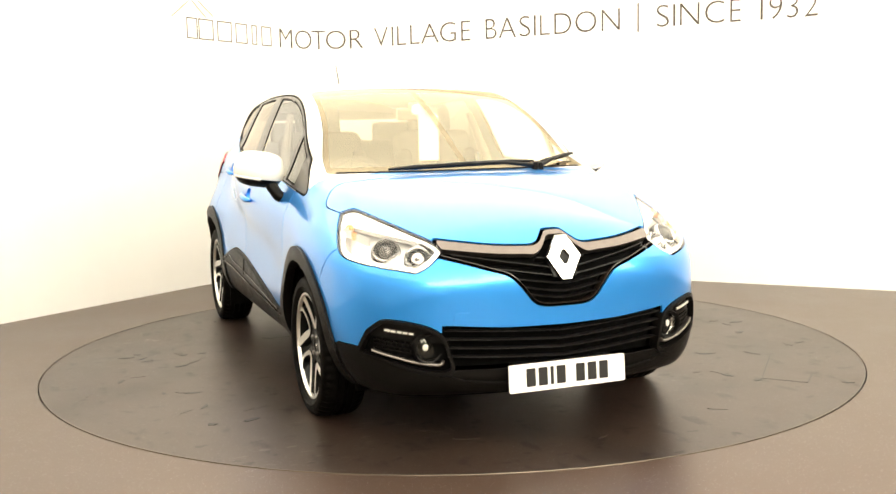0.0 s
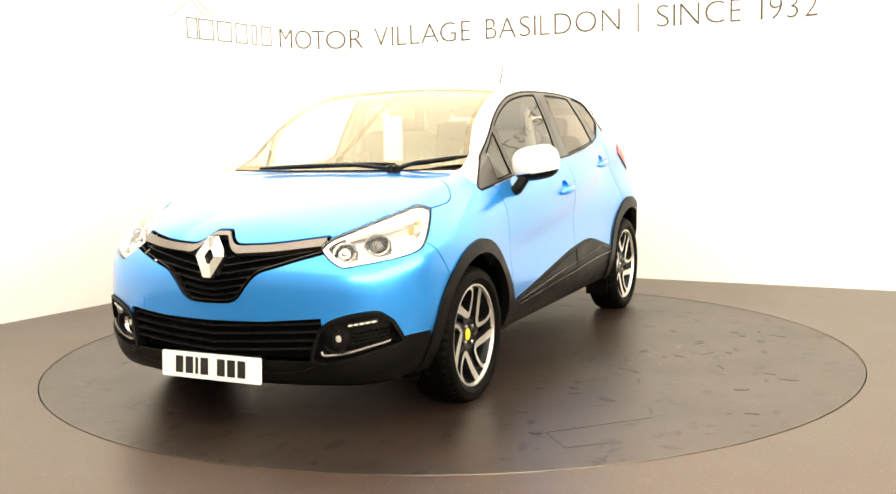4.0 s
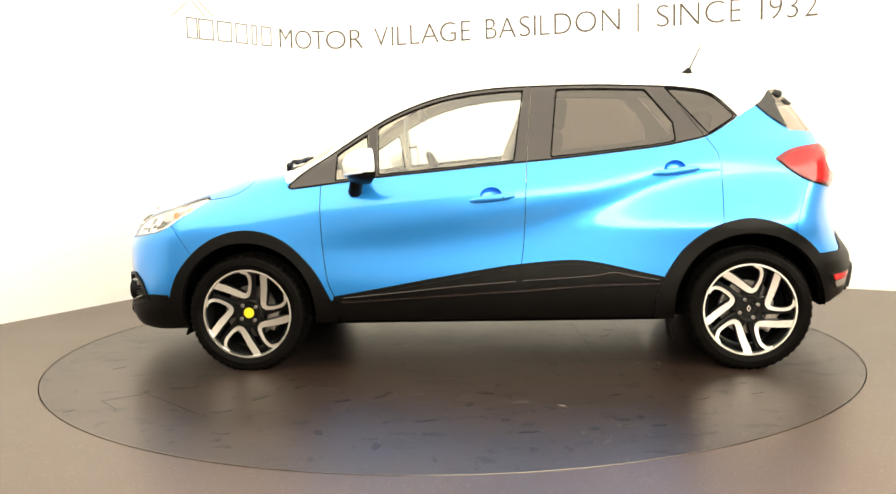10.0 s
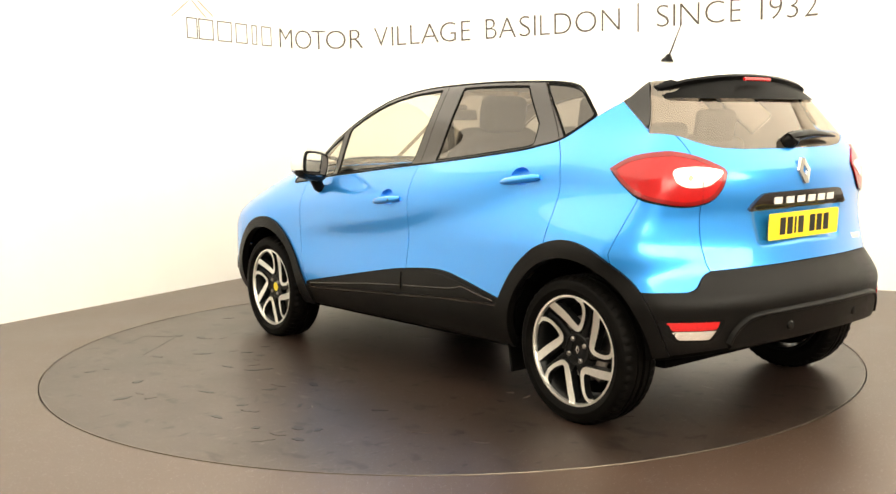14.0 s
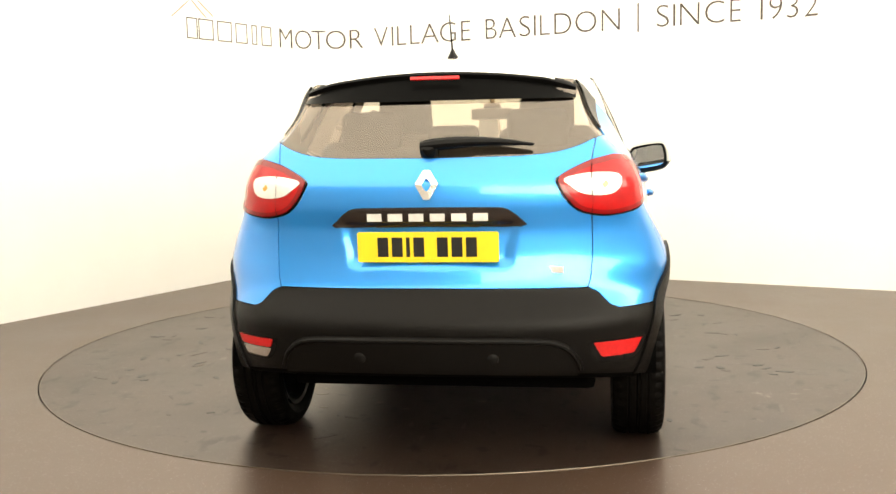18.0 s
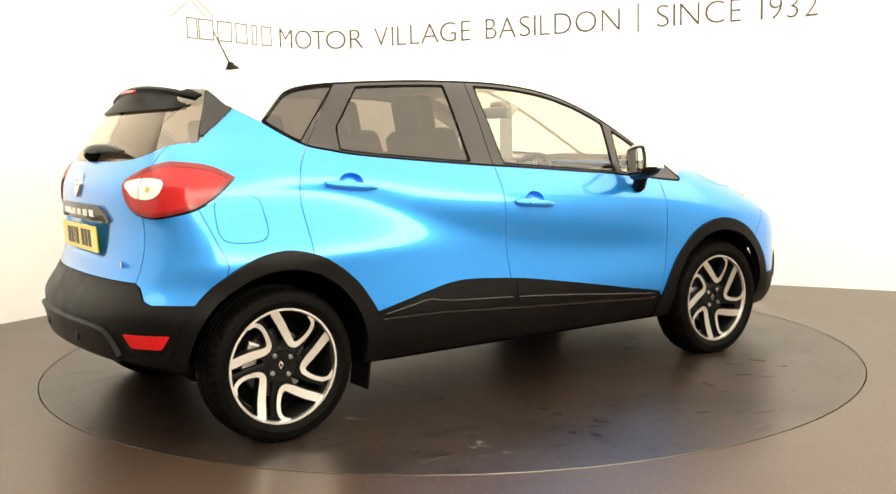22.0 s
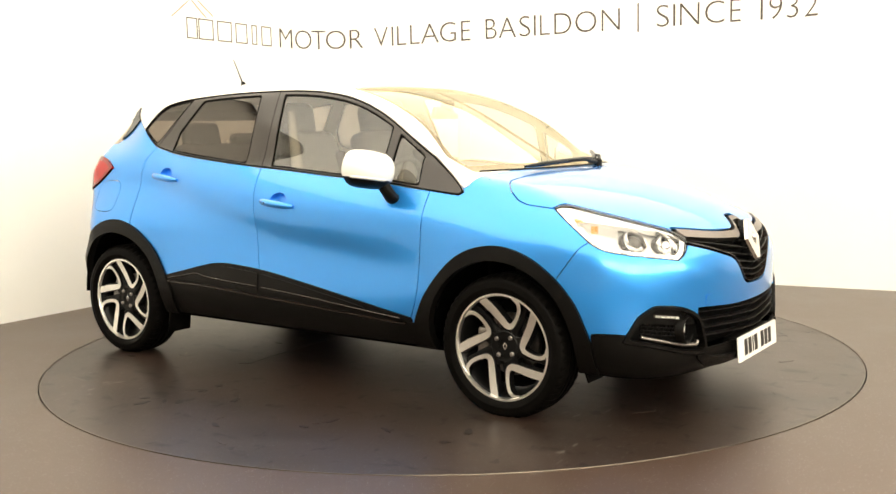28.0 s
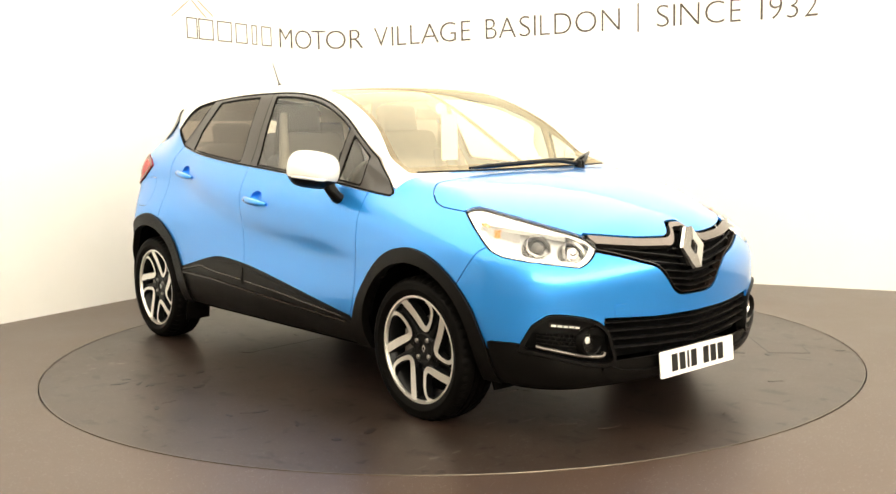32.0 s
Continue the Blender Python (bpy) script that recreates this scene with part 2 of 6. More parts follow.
front_x = line_table([(0.05, 1.92), (0.16, 2.03), (0.21, 2.10), (0.26, 2.135), (0.32, 2.14), (0.44, 2.136), (0.50, 2.136), (0.58, 2.139), (0.66, 2.138), (0.74, 2.124), (0.80, 2.095), (0.86, 2.05), (1.0, 1.90)], 0.03)
rear_x = line_table([(0.1, -1.74), (0.24, -1.82), (0.30, -1.90), (0.36, -1.93), (0.45, -1.948), (0.53, -1.958), (0.550, -1.960), (0.60, -1.924), (0.655, -1.882), (0.70, -1.868), (0.78, -1.848), (0.88, -1.840), (0.97, -1.852), (1.05, -1.845), (1.12, -1.805), (1.2, -1.75), (1.3, -1.675), (1.4, -1.60), (1.6, -1.45)], 0.022)
floor_z = line_table([(2.2, 0.185), (1.9, 0.19), (1.6, 0.21), (1.0, 0.235), (-0.9, 0.25), (-1.5, 0.29), (-1.7, 0.315), (-2.0, 0.37)], 0.06)


def rise(v, a, b):
    s = np.clip((v - a) / (b - a), 0.0, 1.0)
    return s * s * (3 - 2 * s)


def half_width(x, z):
    """Half the car's width at a place along it and a height."""
    w = rise(z, 0.72, 1.02)
    y = side_low(z) - side_in(z - belt_z(x) + 0.10) - (1 - w) * taper_low(x) - w * taper_up(x)
    y = y + 0.012 * under_s(x) * np.tanh((z - under_z(x)) / 0.06) * np.exp(-((z - under_z(x)) / 0.22) ** 2)
    y = y + 0.028 * np.exp(-((x + 1.35) / 0.40) ** 2 - ((z - 0.76) / 0.25) ** 2)
    y = y - rise(-x, 1.2, 1.6) * (0.050 * rise(z, 1.10, 1.36) + 0.045 * rise(z, 1.02, 1.26))
    return y + 0.030 * np.exp(-((x - 1.38) / 0.40) ** 2 - ((z - 0.66) / 0.22) ** 2)


def smax(a, b, k):
    h = np.maximum(k - np.abs(a - b), 0) / k
    return np.maximum(a, b) + h * h * k * 0.25


def top_z(x):
    return smax(bonnet_z(x), screen_z(x), 0.02)


def skin(P):
    """Below zero inside the car's outer form."""
    x, y, z = P[..., 0], np.abs(P[..., 1]), P[..., 2]
    y2 = y * y
    xe = x + (0.07 + 0.24 * (1 - rise(z, 1.06, 1.32))) * y2 * np.clip((z - 1.0) * 8, 0, 1) * rise(x, -0.2, 0.3)
    side = y - half_width(x, z)
    top = (z - top_z(xe) + top_k(x) * y2) * 0.85
    front = x - front_x(z) + 0.28 * y2 + 0.30 * y2 * y2 * y2
    rear = rear_x(z) - x + 0.20 * y2 + (0.32 + 0.18 * rise(z, 0.75, 0.55)) * y2 * y2 * y2
    rear = rear + 0.016 * rise(y, 0.345 - 0.2 * (0.90 - z), 0.295 - 0.2 * (0.90 - z)) * rise(z, 0.735, 0.775) * rise(z, 0.93, 0.90)
    f = smax(side, top, 0.06 + 0.04 * rise(x, 0.9, 1.3))
    f = smax(f, front, 0.11)
    f = smax(f, rear, 0.08)
    return smax(f, floor_z(x) - z, 0.04)


def normals_of(P, e=0.004):
    g = np.stack([skin(P + np.eye(3)[i] * e) - skin(P - np.eye(3)[i] * e) for i in range(3)], -1) / (2 * e)
    n = np.linalg.norm(g, axis=1, keepdims=True)
    return g / np.maximum(n, 1e-6), n[:, 0]


def build_skin(h=0.0165):
    """Surface nets over a grid, then pulled on to the form."""
    lo, hi = np.array([-2.05, -0.9735, 0.12]), np.array([2.22, 0.9735, 1.62])
    n = np.ceil((hi - lo) / h).astype(int) + 1
    ax = [lo[i] + h * np.arange(n[i]) for i in range(3)]
    F = np.empty(tuple(n), np.float32)
    YY, ZZ = np.meshgrid(ax[1], ax[2], indexing="ij")
    for i, xv in enumerate(ax[0]):
        F[i] = skin(np.stack([np.full_like(YY, xv), YY, ZZ], -1))
    inside = F < 0
    c = inside[:-1, :-1, :-1].astype(np.int8)
    total = sum(inside[a:a + n[0] - 1, b:b + n[1] - 1, d:d + n[2] - 1].astype(np.int8) for a in (0, 1) for b in (0, 1) for d in (0, 1))
    mixed = (total > 0) & (total < 8)
    idx = np.full(c.shape, -1, np.int64)
    cells = np.argwhere(mixed)
    idx[mixed] = np.arange(len(cells))
    V = lo + (cells + 0.5) * h
    quads = []
    for axis in range(3):
        o = [i for i in range(3) if i != axis]
        sl0 = [slice(1, -1)] * 3
        sl1 = [slice(1, -1)] * 3
        sl0[axis], sl1[axis] = slice(0, -1), slice(1, None)
        a, b = inside[tuple(sl0)], inside[tuple(sl1)]
        e = np.argwhere(a != b)
        flip = a[tuple(e.T)]
        e = e.copy()
        e[:, o[0]] += 1
        e[:, o[1]] += 1
        ids = []
        for da, db in ((0, 0), (1, 0), (1, 1), (0, 1)):
            q = e.copy()
            q[:, o[0]] -= da
            q[:, o[1]] -= db
            ids.append(idx[tuple(q.T)])
        q = np.stack(ids, 1)
        if axis == 1:
            flip = ~flip
        q[~flip] = q[~flip][:, ::-1]
        quads.append(q)
    Q = np.concatenate(quads)
    Q = Q[(Q >= 0).all(1)]
    for step in range(6):
        N, g = normals_of(V)
        d = skin(V)
        V = V - N * np.clip(d / np.maximum(g, 0.3), -h, h)[:, None]
        if step in (1, 3):
            acc, cnt = np.zeros_like(V), np.zeros(len(V))
            for k in range(4):
                np.add.at(acc, Q[:, k], V[Q[:, (k + 1) % 4]])
                np.add.at(cnt, Q[:, k], 1)
            V = V * 0.4 + 0.6 * acc / np.maximum(cnt, 1)[:, None]
    N, _ = normals_of(V)
    T = np.concatenate([Q[:, [0, 1, 2]], Q[:, [0, 2, 3]]])
    fn = np.cross(V[T[:, 1]] - V[T[:, 0]], V[T[:, 2]] - V[T[:, 0]])
    bad = (fn * N[T[:, 0]]).sum(1) < 0
    T[bad] = T[bad][:, ::-1]
    return V, N, T


def compact(V, N, T):
    used, inv = np.unique(T, return_inverse=True)
    return V[used], N[used], inv.reshape(T.shape)


def split(mesh, f):
    """Cuts a triangle mesh along f = 0: the part with f < 0 and the rest."""
    V, N, T = mesh
    s = f < 0
    k = s[T].sum(1)
    t_in, t_out = [T[k == 3]], [T[k == 0]]
    cross = np.where((k == 1) | (k == 2))[0]
    if len(cross):
        C = T[cross]
        odd_in = k[cross] == 1
        m = s[C] == odd_in[:, None]
        r = m.argmax(1)
        C = C[np.arange(len(C))[:, None], (r[:, None] + np.arange(3)) % 3]
        e = np.sort(np.concatenate([C[:, [0, 1]], C[:, [0, 2]]]), 1)
        u, inv = np.unique(e, axis=0, return_inverse=True)
        inv = inv.reshape(-1)
        w = (f[u[:, 0]] / (f[u[:, 0]] - f[u[:, 1]]))[:, None]
        base = len(V)
        V = np.concatenate([V, V[u[:, 0]] * (1 - w) + V[u[:, 1]] * w])
        nn = N[u[:, 0]] * (1 - w) + N[u[:, 1]] * w
        N = np.concatenate([N, nn / np.linalg.norm(nn, axis=1, keepdims=True)])
        a, b = base + inv[:len(C)], base + inv[len(C):]
        tip = np.stack([C[:, 0], a, b], 1)
        q1, q2 = np.stack([a, C[:, 1], C[:, 2]], 1), np.stack([a, C[:, 2], b], 1)
        t_in += [tip[odd_in], q1[~odd_in], q2[~odd_in]]
        t_out += [tip[~odd_in], q1[odd_in], q2[odd_in]]
    return compact(V, N, np.concatenate(t_in)), compact(V, N, np.concatenate(t_out))


def outline_distance(p, poly):
    """Signed distance of points in a plane to a closed outline, below zero inside."""
    poly = np.array(poly, float)
    lo, hi = poly.min(0) - 0.05, poly.max(0) + 0.05
    near = ((p > lo) & (p < hi)).all(1)
    out = np.full(len(p), 1.0)
    q = p[near]
    if len(q):
        a, b = poly, np.roll(poly, -1, 0)
        best = np.full(len(q), 1e9)
        ins = np.zeros(len(q), bool)
        for (ax_, ay_), (bx_, by_) in zip(a, b):
            dx, dy = bx_ - ax_, by_ - ay_
            L = dx * dx + dy * dy
            if L < 1e-12:
                continue
            t = np.clip(((q[:, 0] - ax_) * dx + (q[:, 1] - ay_) * dy) / L, 0, 1)
            best = np.minimum(best, (q[:, 0] - ax_ - t * dx) ** 2 + (q[:, 1] - ay_ - t * dy) ** 2)
            if dy:
                c = (ay_ > q[:, 1]) != (by_ > q[:, 1])
                ins ^= c & (q[:, 0] < (q[:, 1] - ay_) * dx / dy + ax_)
        out[near] = np.sqrt(best) * np.where(ins, -1, 1)
    return out


def XZ(poly):
    return lambda V: outline_distance(V[:, [0, 2]], poly)


def YZ(poly):
    return lambda V: outline_distance(np.stack([np.abs(V[:, 1]), V[:, 2]], 1), poly)


def both(*fs):
    def g(V):
        r = fs[0](V)
        for f in fs[1:]:
            r = np.maximum(r, f(V))
        return r
    return g


def over(axis, v, sign=1):
    """Where sign * coordinate is above sign * v; axis 1 is the distance from the middle."""
    return lambda V: sign * (v - (np.abs(V[:, 1]) if axis == 1 else V[:, axis]))


REST = build_skin()


def carve(f, gap=0.004):
    """Takes the part inside f off the rest of the skin, with a shut line of that gap."""
    global REST
    inner, rest = split(REST, f(REST[0]) - gap / 2)
    REST = rest
    if gap:
        inner, _ = split(inner, f(inner[0]) + gap / 2)
    return inner


def take(mesh, f, gap=0.003):
    a, b = split(mesh, f(mesh[0]) - gap / 2)
    if gap:
        a, _ = split(a, f(a[0]) + gap / 2)
    return a, b


def side_of(mesh, sign):
    V, N, T = mesh
    return compact(V, N, T[(V[T][:, :, 1].mean(1) * sign) > 0])


def panel(name, mesh, mat, parent, label="", out=0.0, rim=0.010):
    """A sheet of the skin with turned-in edges, as one mesh."""
    V, N, T = mesh
    if not len(T):
        return None
    V = V + N * out
    E = np.concatenate([T[:, [0, 1]], T[:, [1, 2]], T[:, [2, 0]]])
    key = np.sort(E, 1)
    _, first, cnt = np.unique(key, axis=0, return_index=True, return_counts=True)
    B = E[first[cnt == 1]]
    nv = len(V)
    if rim and len(B):
        a, b = B[:, 0], B[:, 1]
        top_a, top_b = V[a], V[b]
        low_a, low_b = V[a] - N[a] * rim, V[b] - N[b] * rim
        side = np.cross(V[b] - V[a], N[a])
        side /= np.maximum(np.linalg.norm(side, axis=1, keepdims=True), 1e-9)
        m = len(B)
        ids = nv + np.arange(m)
        F2 = np.stack([ids + m, ids, ids + 2 * m, ids + 3 * m], 1)
        V = np.concatenate([V, top_a, top_b, low_a, low_b])
        N = np.concatenate([N, side, side, side, side])
        faces = [tuple(t) for t in T.tolist()] + [tuple(t) for t in F2.tolist()]
    else:
        faces = [tuple(t) for t in T.tolist()]
    me = bpy.data.meshes.new(name)
    me.from_pydata(V.tolist(), [], faces)
    me.materials.append(mat)
    me.shade_smooth()
    me.normals_split_custom_set_from_vertices(N.tolist())
    ob = new(name, me)
    ob.parent = parent
    if label:
        ob["label"] = label
    return ob


def pieces(mesh):
    """The connected pieces of a sheet, the tiny ones left out."""
    V, N, T = mesh
    lab = np.arange(len(V))
    while len(T):
        m = lab[T].min(1)
        new_lab = lab.copy()
        for k in range(3):
            np.minimum.at(new_lab, T[:, k], m)
        if (new_lab == lab).all():
            break
        lab = new_lab
    t_lab = lab[T[:, 0]]
    return [compact(V, N, T[t_lab == u]) for u in np.unique(t_lab) if (t_lab == u).sum() > 12]


def pair(name, mesh, mat, parent, label="", out=0.0, rim=0.010):
    return [panel(name, side_of(mesh, s), mat, parent, label, out, rim) for s in (1, -1)]


car = tagged(new("car"), "blue compact hatchback with ivory roof standing on a turntable", "car")

# outlines of panes, doors and lamps in the car's own side and end views
DLO_TOP = smooth_line([(1.085, 0.972), (1.0, 1.045), (0.84, 1.148), (0.72, 1.225), (0.57, 1.315), (0.42, 1.383), (0.27, 1.43), (0.11, 1.458), (-0.04, 1.472), (-0.23, 1.478), (-0.54, 1.478), (-0.86, 1.465), (-0.99, 1.455), (-1.10, 1.436), (-1.17, 1.40), (-1.275, 1.295)], 4)
DLO_LOW = smooth_line([(-1.275, 1.295), (-1.20, 1.245), (-1.10, 1.192), (-0.99, 1.168), (-0.88, 1.148), (-0.63, 1.12), (-0.32, 1.09), (0.0, 1.064), (0.29, 1.038), (0.59, 1.012), (0.87, 0.978), (1.06, 0.957)], 4)
DLO = DLO_TOP + DLO_LOW[1:]


def low_line(x):
    q = sorted(DLO_LOW)
    return float(np.interp(x, [a for a, _ in q], [b for _, b in q]))


def top_line(x):
    q = sorted(DLO_TOP)
    return float(np.interp(x, [a for a, _ in q], [b for _, b in q]))


def pane(xs_low, xs_top, inset_low=0.012, inset_top=0.022):
    lo = [(x, low_line(x) + inset_low) for x in np.linspace(xs_low[0], xs_low[1], 14)]
    hi = [(x, top_line(x) - inset_top) for x in np.linspace(xs_top[0], xs_top[1], 14)]
    return lo + hi


PANE_FRONT = pane((-0.115, 0.60), (0.61, -0.165))
PANE_LIGHT = [(x, low_line(x) + 0.014) for x in np.linspace(0.64, 0.83, 6)] + [(x, top_line(x) - 0.024) for x in np.linspace(0.825, 0.66, 6)]
PANE_REAR = pane((-0.95, -0.30), (-0.335, -0.80))
PANE_REAR = [p for p in PANE_REAR[:14]] + PANE_REAR[14:] + [(-0.94, 1.27)]
PANE_QUARTER = [(x, top_line(x) - 0.010) for x in np.linspace(-0.90, -1.25, 16)] + [(-1.262, 1.296)] + [(x, low_line(x) + 0.010) for x in np.linspace(-1.25, -1.115, 8)]
ARCH_F = smooth_line([(1.735, 0.36), (1.715, 0.43), (1.67, 0.53), (1.59, 0.625), (1.49, 0.70), (1.38, 0.742), (1.27, 0.75), (1.15, 0.722), (1.04, 0.65), (0.93, 0.525), (0.87, 0.41), (0.83, 0.32)], 4) + [(0.83, 0.05), (1.735, 0.05)]
ARCH_R = smooth_line([(-0.83, 0.40), (-0.87, 0.48), (-0.91, 0.55), (-0.98, 0.64), (-1.10, 0.73), (-1.22, 0.772), (-1.32, 0.78), (-1.44, 0.752), (-1.55, 0.69), (-1.64, 0.605), (-1.70, 0.50), (-1.73, 0.36)], 4) + [(-1.73, 0.05), (-0.83, 0.05)]


def disc_outline(cx, cz, r, n=72):
    return [(cx + r * math.cos(2 * math.pi * i / n), cz + r * math.sin(2 * math.pi * i / n)) for i in range(n)]


OPEN_F, OPEN_R = disc_outline(1.300, 0.325, 0.362), disc_outline(-1.303, 0.330, 0.378)
TRIM_TOP = smooth_line([(0.84, 0.395), (0.61, 0.435), (0.31, 0.488), (0.01, 0.538), (-0.14, 0.558), (-0.36, 0.576), (-0.48, 0.572), (-0.60, 0.550), (-0.76, 0.512), (-0.90, 0.480)], 4)
TRIM = TRIM_TOP + [(-0.95, 0.10), (0.86, 0.10)]
SILL = [(1.05, 0.372), (0.74, 0.374), (-0.12, 0.425), (-0.52, 0.452), (-0.95, 0.462), (-1.0, 0.1), (1.05, 0.1)]
DOOR_F = smooth_line([(0.905, 1.01), (0.90, 0.93), (0.89, 0.68), (0.865, 0.48), (0.815, 0.36)], 4) + [(-0.118, 0.38)] + smooth_line([(-0.118, 0.40), (-0.16, 0.67), (-0.18, 1.09), (-0.21, 1.50)], 4) + [(0.905, 1.50)]
DOOR_R = [(-0.118, 0.38)] + smooth_line([(-0.118, 0.40), (-0.16, 0.67), (-0.18, 1.09), (-0.21, 1.50)], 4) + [(-0.89, 1.50)] + smooth_line([(-0.90, 1.46), (-1.10, 1.19), (-1.155, 1.10), (-1.172, 0.97), (-1.165, 0.76), (-1.16, 0.6), (-1.1, 0.38)], 4)
HEAD_XZ = [(2.45, 0.60), (2.02, 0.69), (1.97, 0.705)] + smooth_line([(1.88, 0.722), (1.76, 0.752), (1.65, 0.822), (1.512, 0.910)], 4) + smooth_line([(1.53, 0.924), (1.66, 0.918), (1.80, 0.893), (1.90, 0.862), (2.05, 0.84)], 4) + [(2.45, 0.84)]
HEAD_YZ = smooth_line([(0.468, 0.772), (0.488, 0.808), (0.55, 0.845), (0.71, 0.94)], 4) + [(1.0, 1.05), (1.0, 0.72), (0.72, 0.72)] + smooth_line([(0.68, 0.706), (0.62, 0.692), (0.575, 0.697), (0.52, 0.728), (0.468, 0.772)], 4)
GRILLE_TOP = [(-0.01, 0.838), (0.032, 0.838)] + smooth_line([(0.042, 0.834), (0.082, 0.797), (0.115, 0.785), (0.16, 0.785), (0.29, 0.792), (0.48, 0.815)], 4)
GRILLE_LOW = smooth_line([(0.487, 0.752), (0.40, 0.728), (0.31, 0.700), (0.235, 0.675), (0.185, 0.628), (0.14, 0.572), (0.10, 0.552), (0.05, 0.548), (-0.01, 0.548)], 4)
GRILLE = GRILLE_TOP + GRILLE_LOW
BAR_LOW = [(-0.01, 0.815), (0.035, 0.815)] + smooth_line([(0.04, 0.81), (0.085, 0.765), (0.12, 0.748), (0.16, 0.750), (0.29, 0.757), (0.487, 0.778)], 4)
FOG_YZ = smooth_ring([(0.84, 0.39), (0.84, 0.46), (0.76, 0.512), (0.66, 0.515), (0.55, 0.488), (0.490, 0.445), (0.468, 0.38), (0.455, 0.315), (0.50, 0.293), (0.60, 0.310), (0.72, 0.350)], 4)
FOG_XZ = [(2.4, 0.2), (2.0, 0.26), (1.845, 0.330), (1.840, 0.345), (1.905, 0.475), (1.95, 0.515), (2.4, 0.60)]
LOWER_GRILLE = [(-0.01, 0.468), (0.25, 0.472), (0.50, 0.490), (0.50, 0.43), (0.475, 0.315), (-0.01, 0.312)]
LIP_YZ = [(-0.01, 0.325), (0.47, 0.325), (0.56, 0.325), (0.66, 0.35), (0.75, 0.392), (0.80, 0.405), (1.0, 0.41), (1.0, 0.0), (-0.01, 0.0)]
TAIL_XZ = smooth_line([(-1.44, 1.074), (-1.52, 1.118), (-1.62, 1.138), (-1.75, 1.148)], 4) + [(-2.3, 1.16), (-2.3, 0.90), (-1.76, 0.918)] + smooth_line([(-1.72, 0.925), (-1.60, 0.96), (-1.51, 1.015), (-1.44, 1.074)], 4)
TAIL_YZ = smooth_line([(0.458, 1.058), (0.50, 1.085), (0.58, 1.122), (0.66, 1.142)], 4) + [(1.1, 1.18), (1.1, 0.88), (0.74, 0.925)] + smooth_line([(0.68, 0.922), (0.61, 0.925), (0.54, 0.945), (0.49, 0.995), (0.458, 1.058)], 4)
REAR_GLASS = [(-0.01, 1.142)] + smooth_line([(0.33, 1.145), (0.45, 1.155), (0.54, 1.178), (0.60, 1.204), (0.66, 1.222)], 4) + [(0.72, 1.235), (0.72, 1.50), (-0.01, 1.52)]
TAILGATE = [(-0.01, 0.672), (0.575, 0.668)] + smooth_line([(0.585, 0.70), (0.592, 0.80), (0.59, 0.94), (0.588, 1.10), (0.60, 1.18), (0.62, 1.25)], 4) + [(0.60, 1.30), (0.53, 1.44), (-0.01, 1.47)]
BUMPER_R = [(-0.01, 0.672), (0.575, 0.668), (0.61, 0.652), (0.655, 0.605), (0.69, 0.592), (0.78, 0.592), (1.0, 0.585), (1.0, 0.0), (-0.01, 0.0)]

# cut the skin, front to rear
carve(both(XZ(OPEN_F), over(1, 0.5)), 0)
carve(both(XZ(OPEN_R), over(1, 0.5)), 0)
M_UNDER = carve(lambda V: V[:, 2] - floor_z(V[:, 0]) - 0.022, 0)
BACK = REST
F_SCREEN = both(over(0, 0.2), YZ([(-0.01, 1.060), (0.45, 1.060), (0.680, 1.056), (0.608, 1.27), (0.552, 1.462), (0.53, 1.474), (0.3, 1.488), (-0.01, 1.493)]))
M_SCREEN = carve(F_SCREEN, 0.003)
M_HEAD = carve(both(over(0, 1.45), XZ(HEAD_XZ), YZ(HEAD_YZ)))
M_GRILLE = carve(both(over(0, 1.7), YZ(GRILLE)), 0.012)
M_FOG = carve(both(over(0, 1.6), YZ(FOG_YZ), XZ(FOG_XZ)), 0.003)
M_LOWER = carve(both(over(0, 1.7), YZ(LOWER_GRILLE)), 0.003)
M_LIP = carve(both(over(0, 1.55), YZ(LIP_YZ), lambda V: outline_distance(V[:, [0, 2]], [(3, 0), (3, 1), (1.735, 1), (1.735, 0)])), 0.003)
M_BONNET = carve(both(XZ([(1.10, 1.2), (1.20, 1.075), (1.232, 1.04), (1.30, 0.975), (1.35, 0.94), (1.40, 0.922), (1.545, 0.902), (1.7, 0.82), (2.0, 0.75), (2.3, 0.7), (2.3, 1.2)]), lambda V: 1.192 - 0.16 * V[:, 1] ** 2 - V[:, 0]))
M_PANE_F = carve(both(over(1, 0.4), XZ(PANE_FRONT)), 0.003)
M_PANE_L = carve(both(over(1, 0.4), XZ(PANE_LIGHT)), 0.003)
M_PANE_R = carve(both(over(1, 0.4), XZ(PANE_REAR)), 0.003)
M_PANE_Q = carve(both(over(1, 0.4), XZ(PANE_QUARTER)), 0.003)
M_DLO = carve(both(over(1, 0.4), XZ(DLO)), 0.004)
M_ROOF = carve(XZ([(1.135, 1.066), (1.085, 0.985), (1.0, 1.03), (0.8, 1.15), (0.0, 1.3), (-1.27, 1.29), (-1.40, 1.368), (-1.455, 1.432), (-1.75, 1.440), (-1.75, 1.75), (1.1, 1.75), (1.3, 1.067)]), 0.003)
M_ARCH_F = carve(both(over(1, 0.4), XZ(ARCH_F)), 0.002)
M_ARCH_R = carve(both(over(1, 0.4), XZ(ARCH_R)), 0.002)
M_TAIL = carve(both(over(0, -1.40, -1), XZ(TAIL_XZ), YZ(TAIL_YZ)))
M_BUMPER_R = carve(both(over(0, -1.45, -1), YZ(BUMPER_R)))
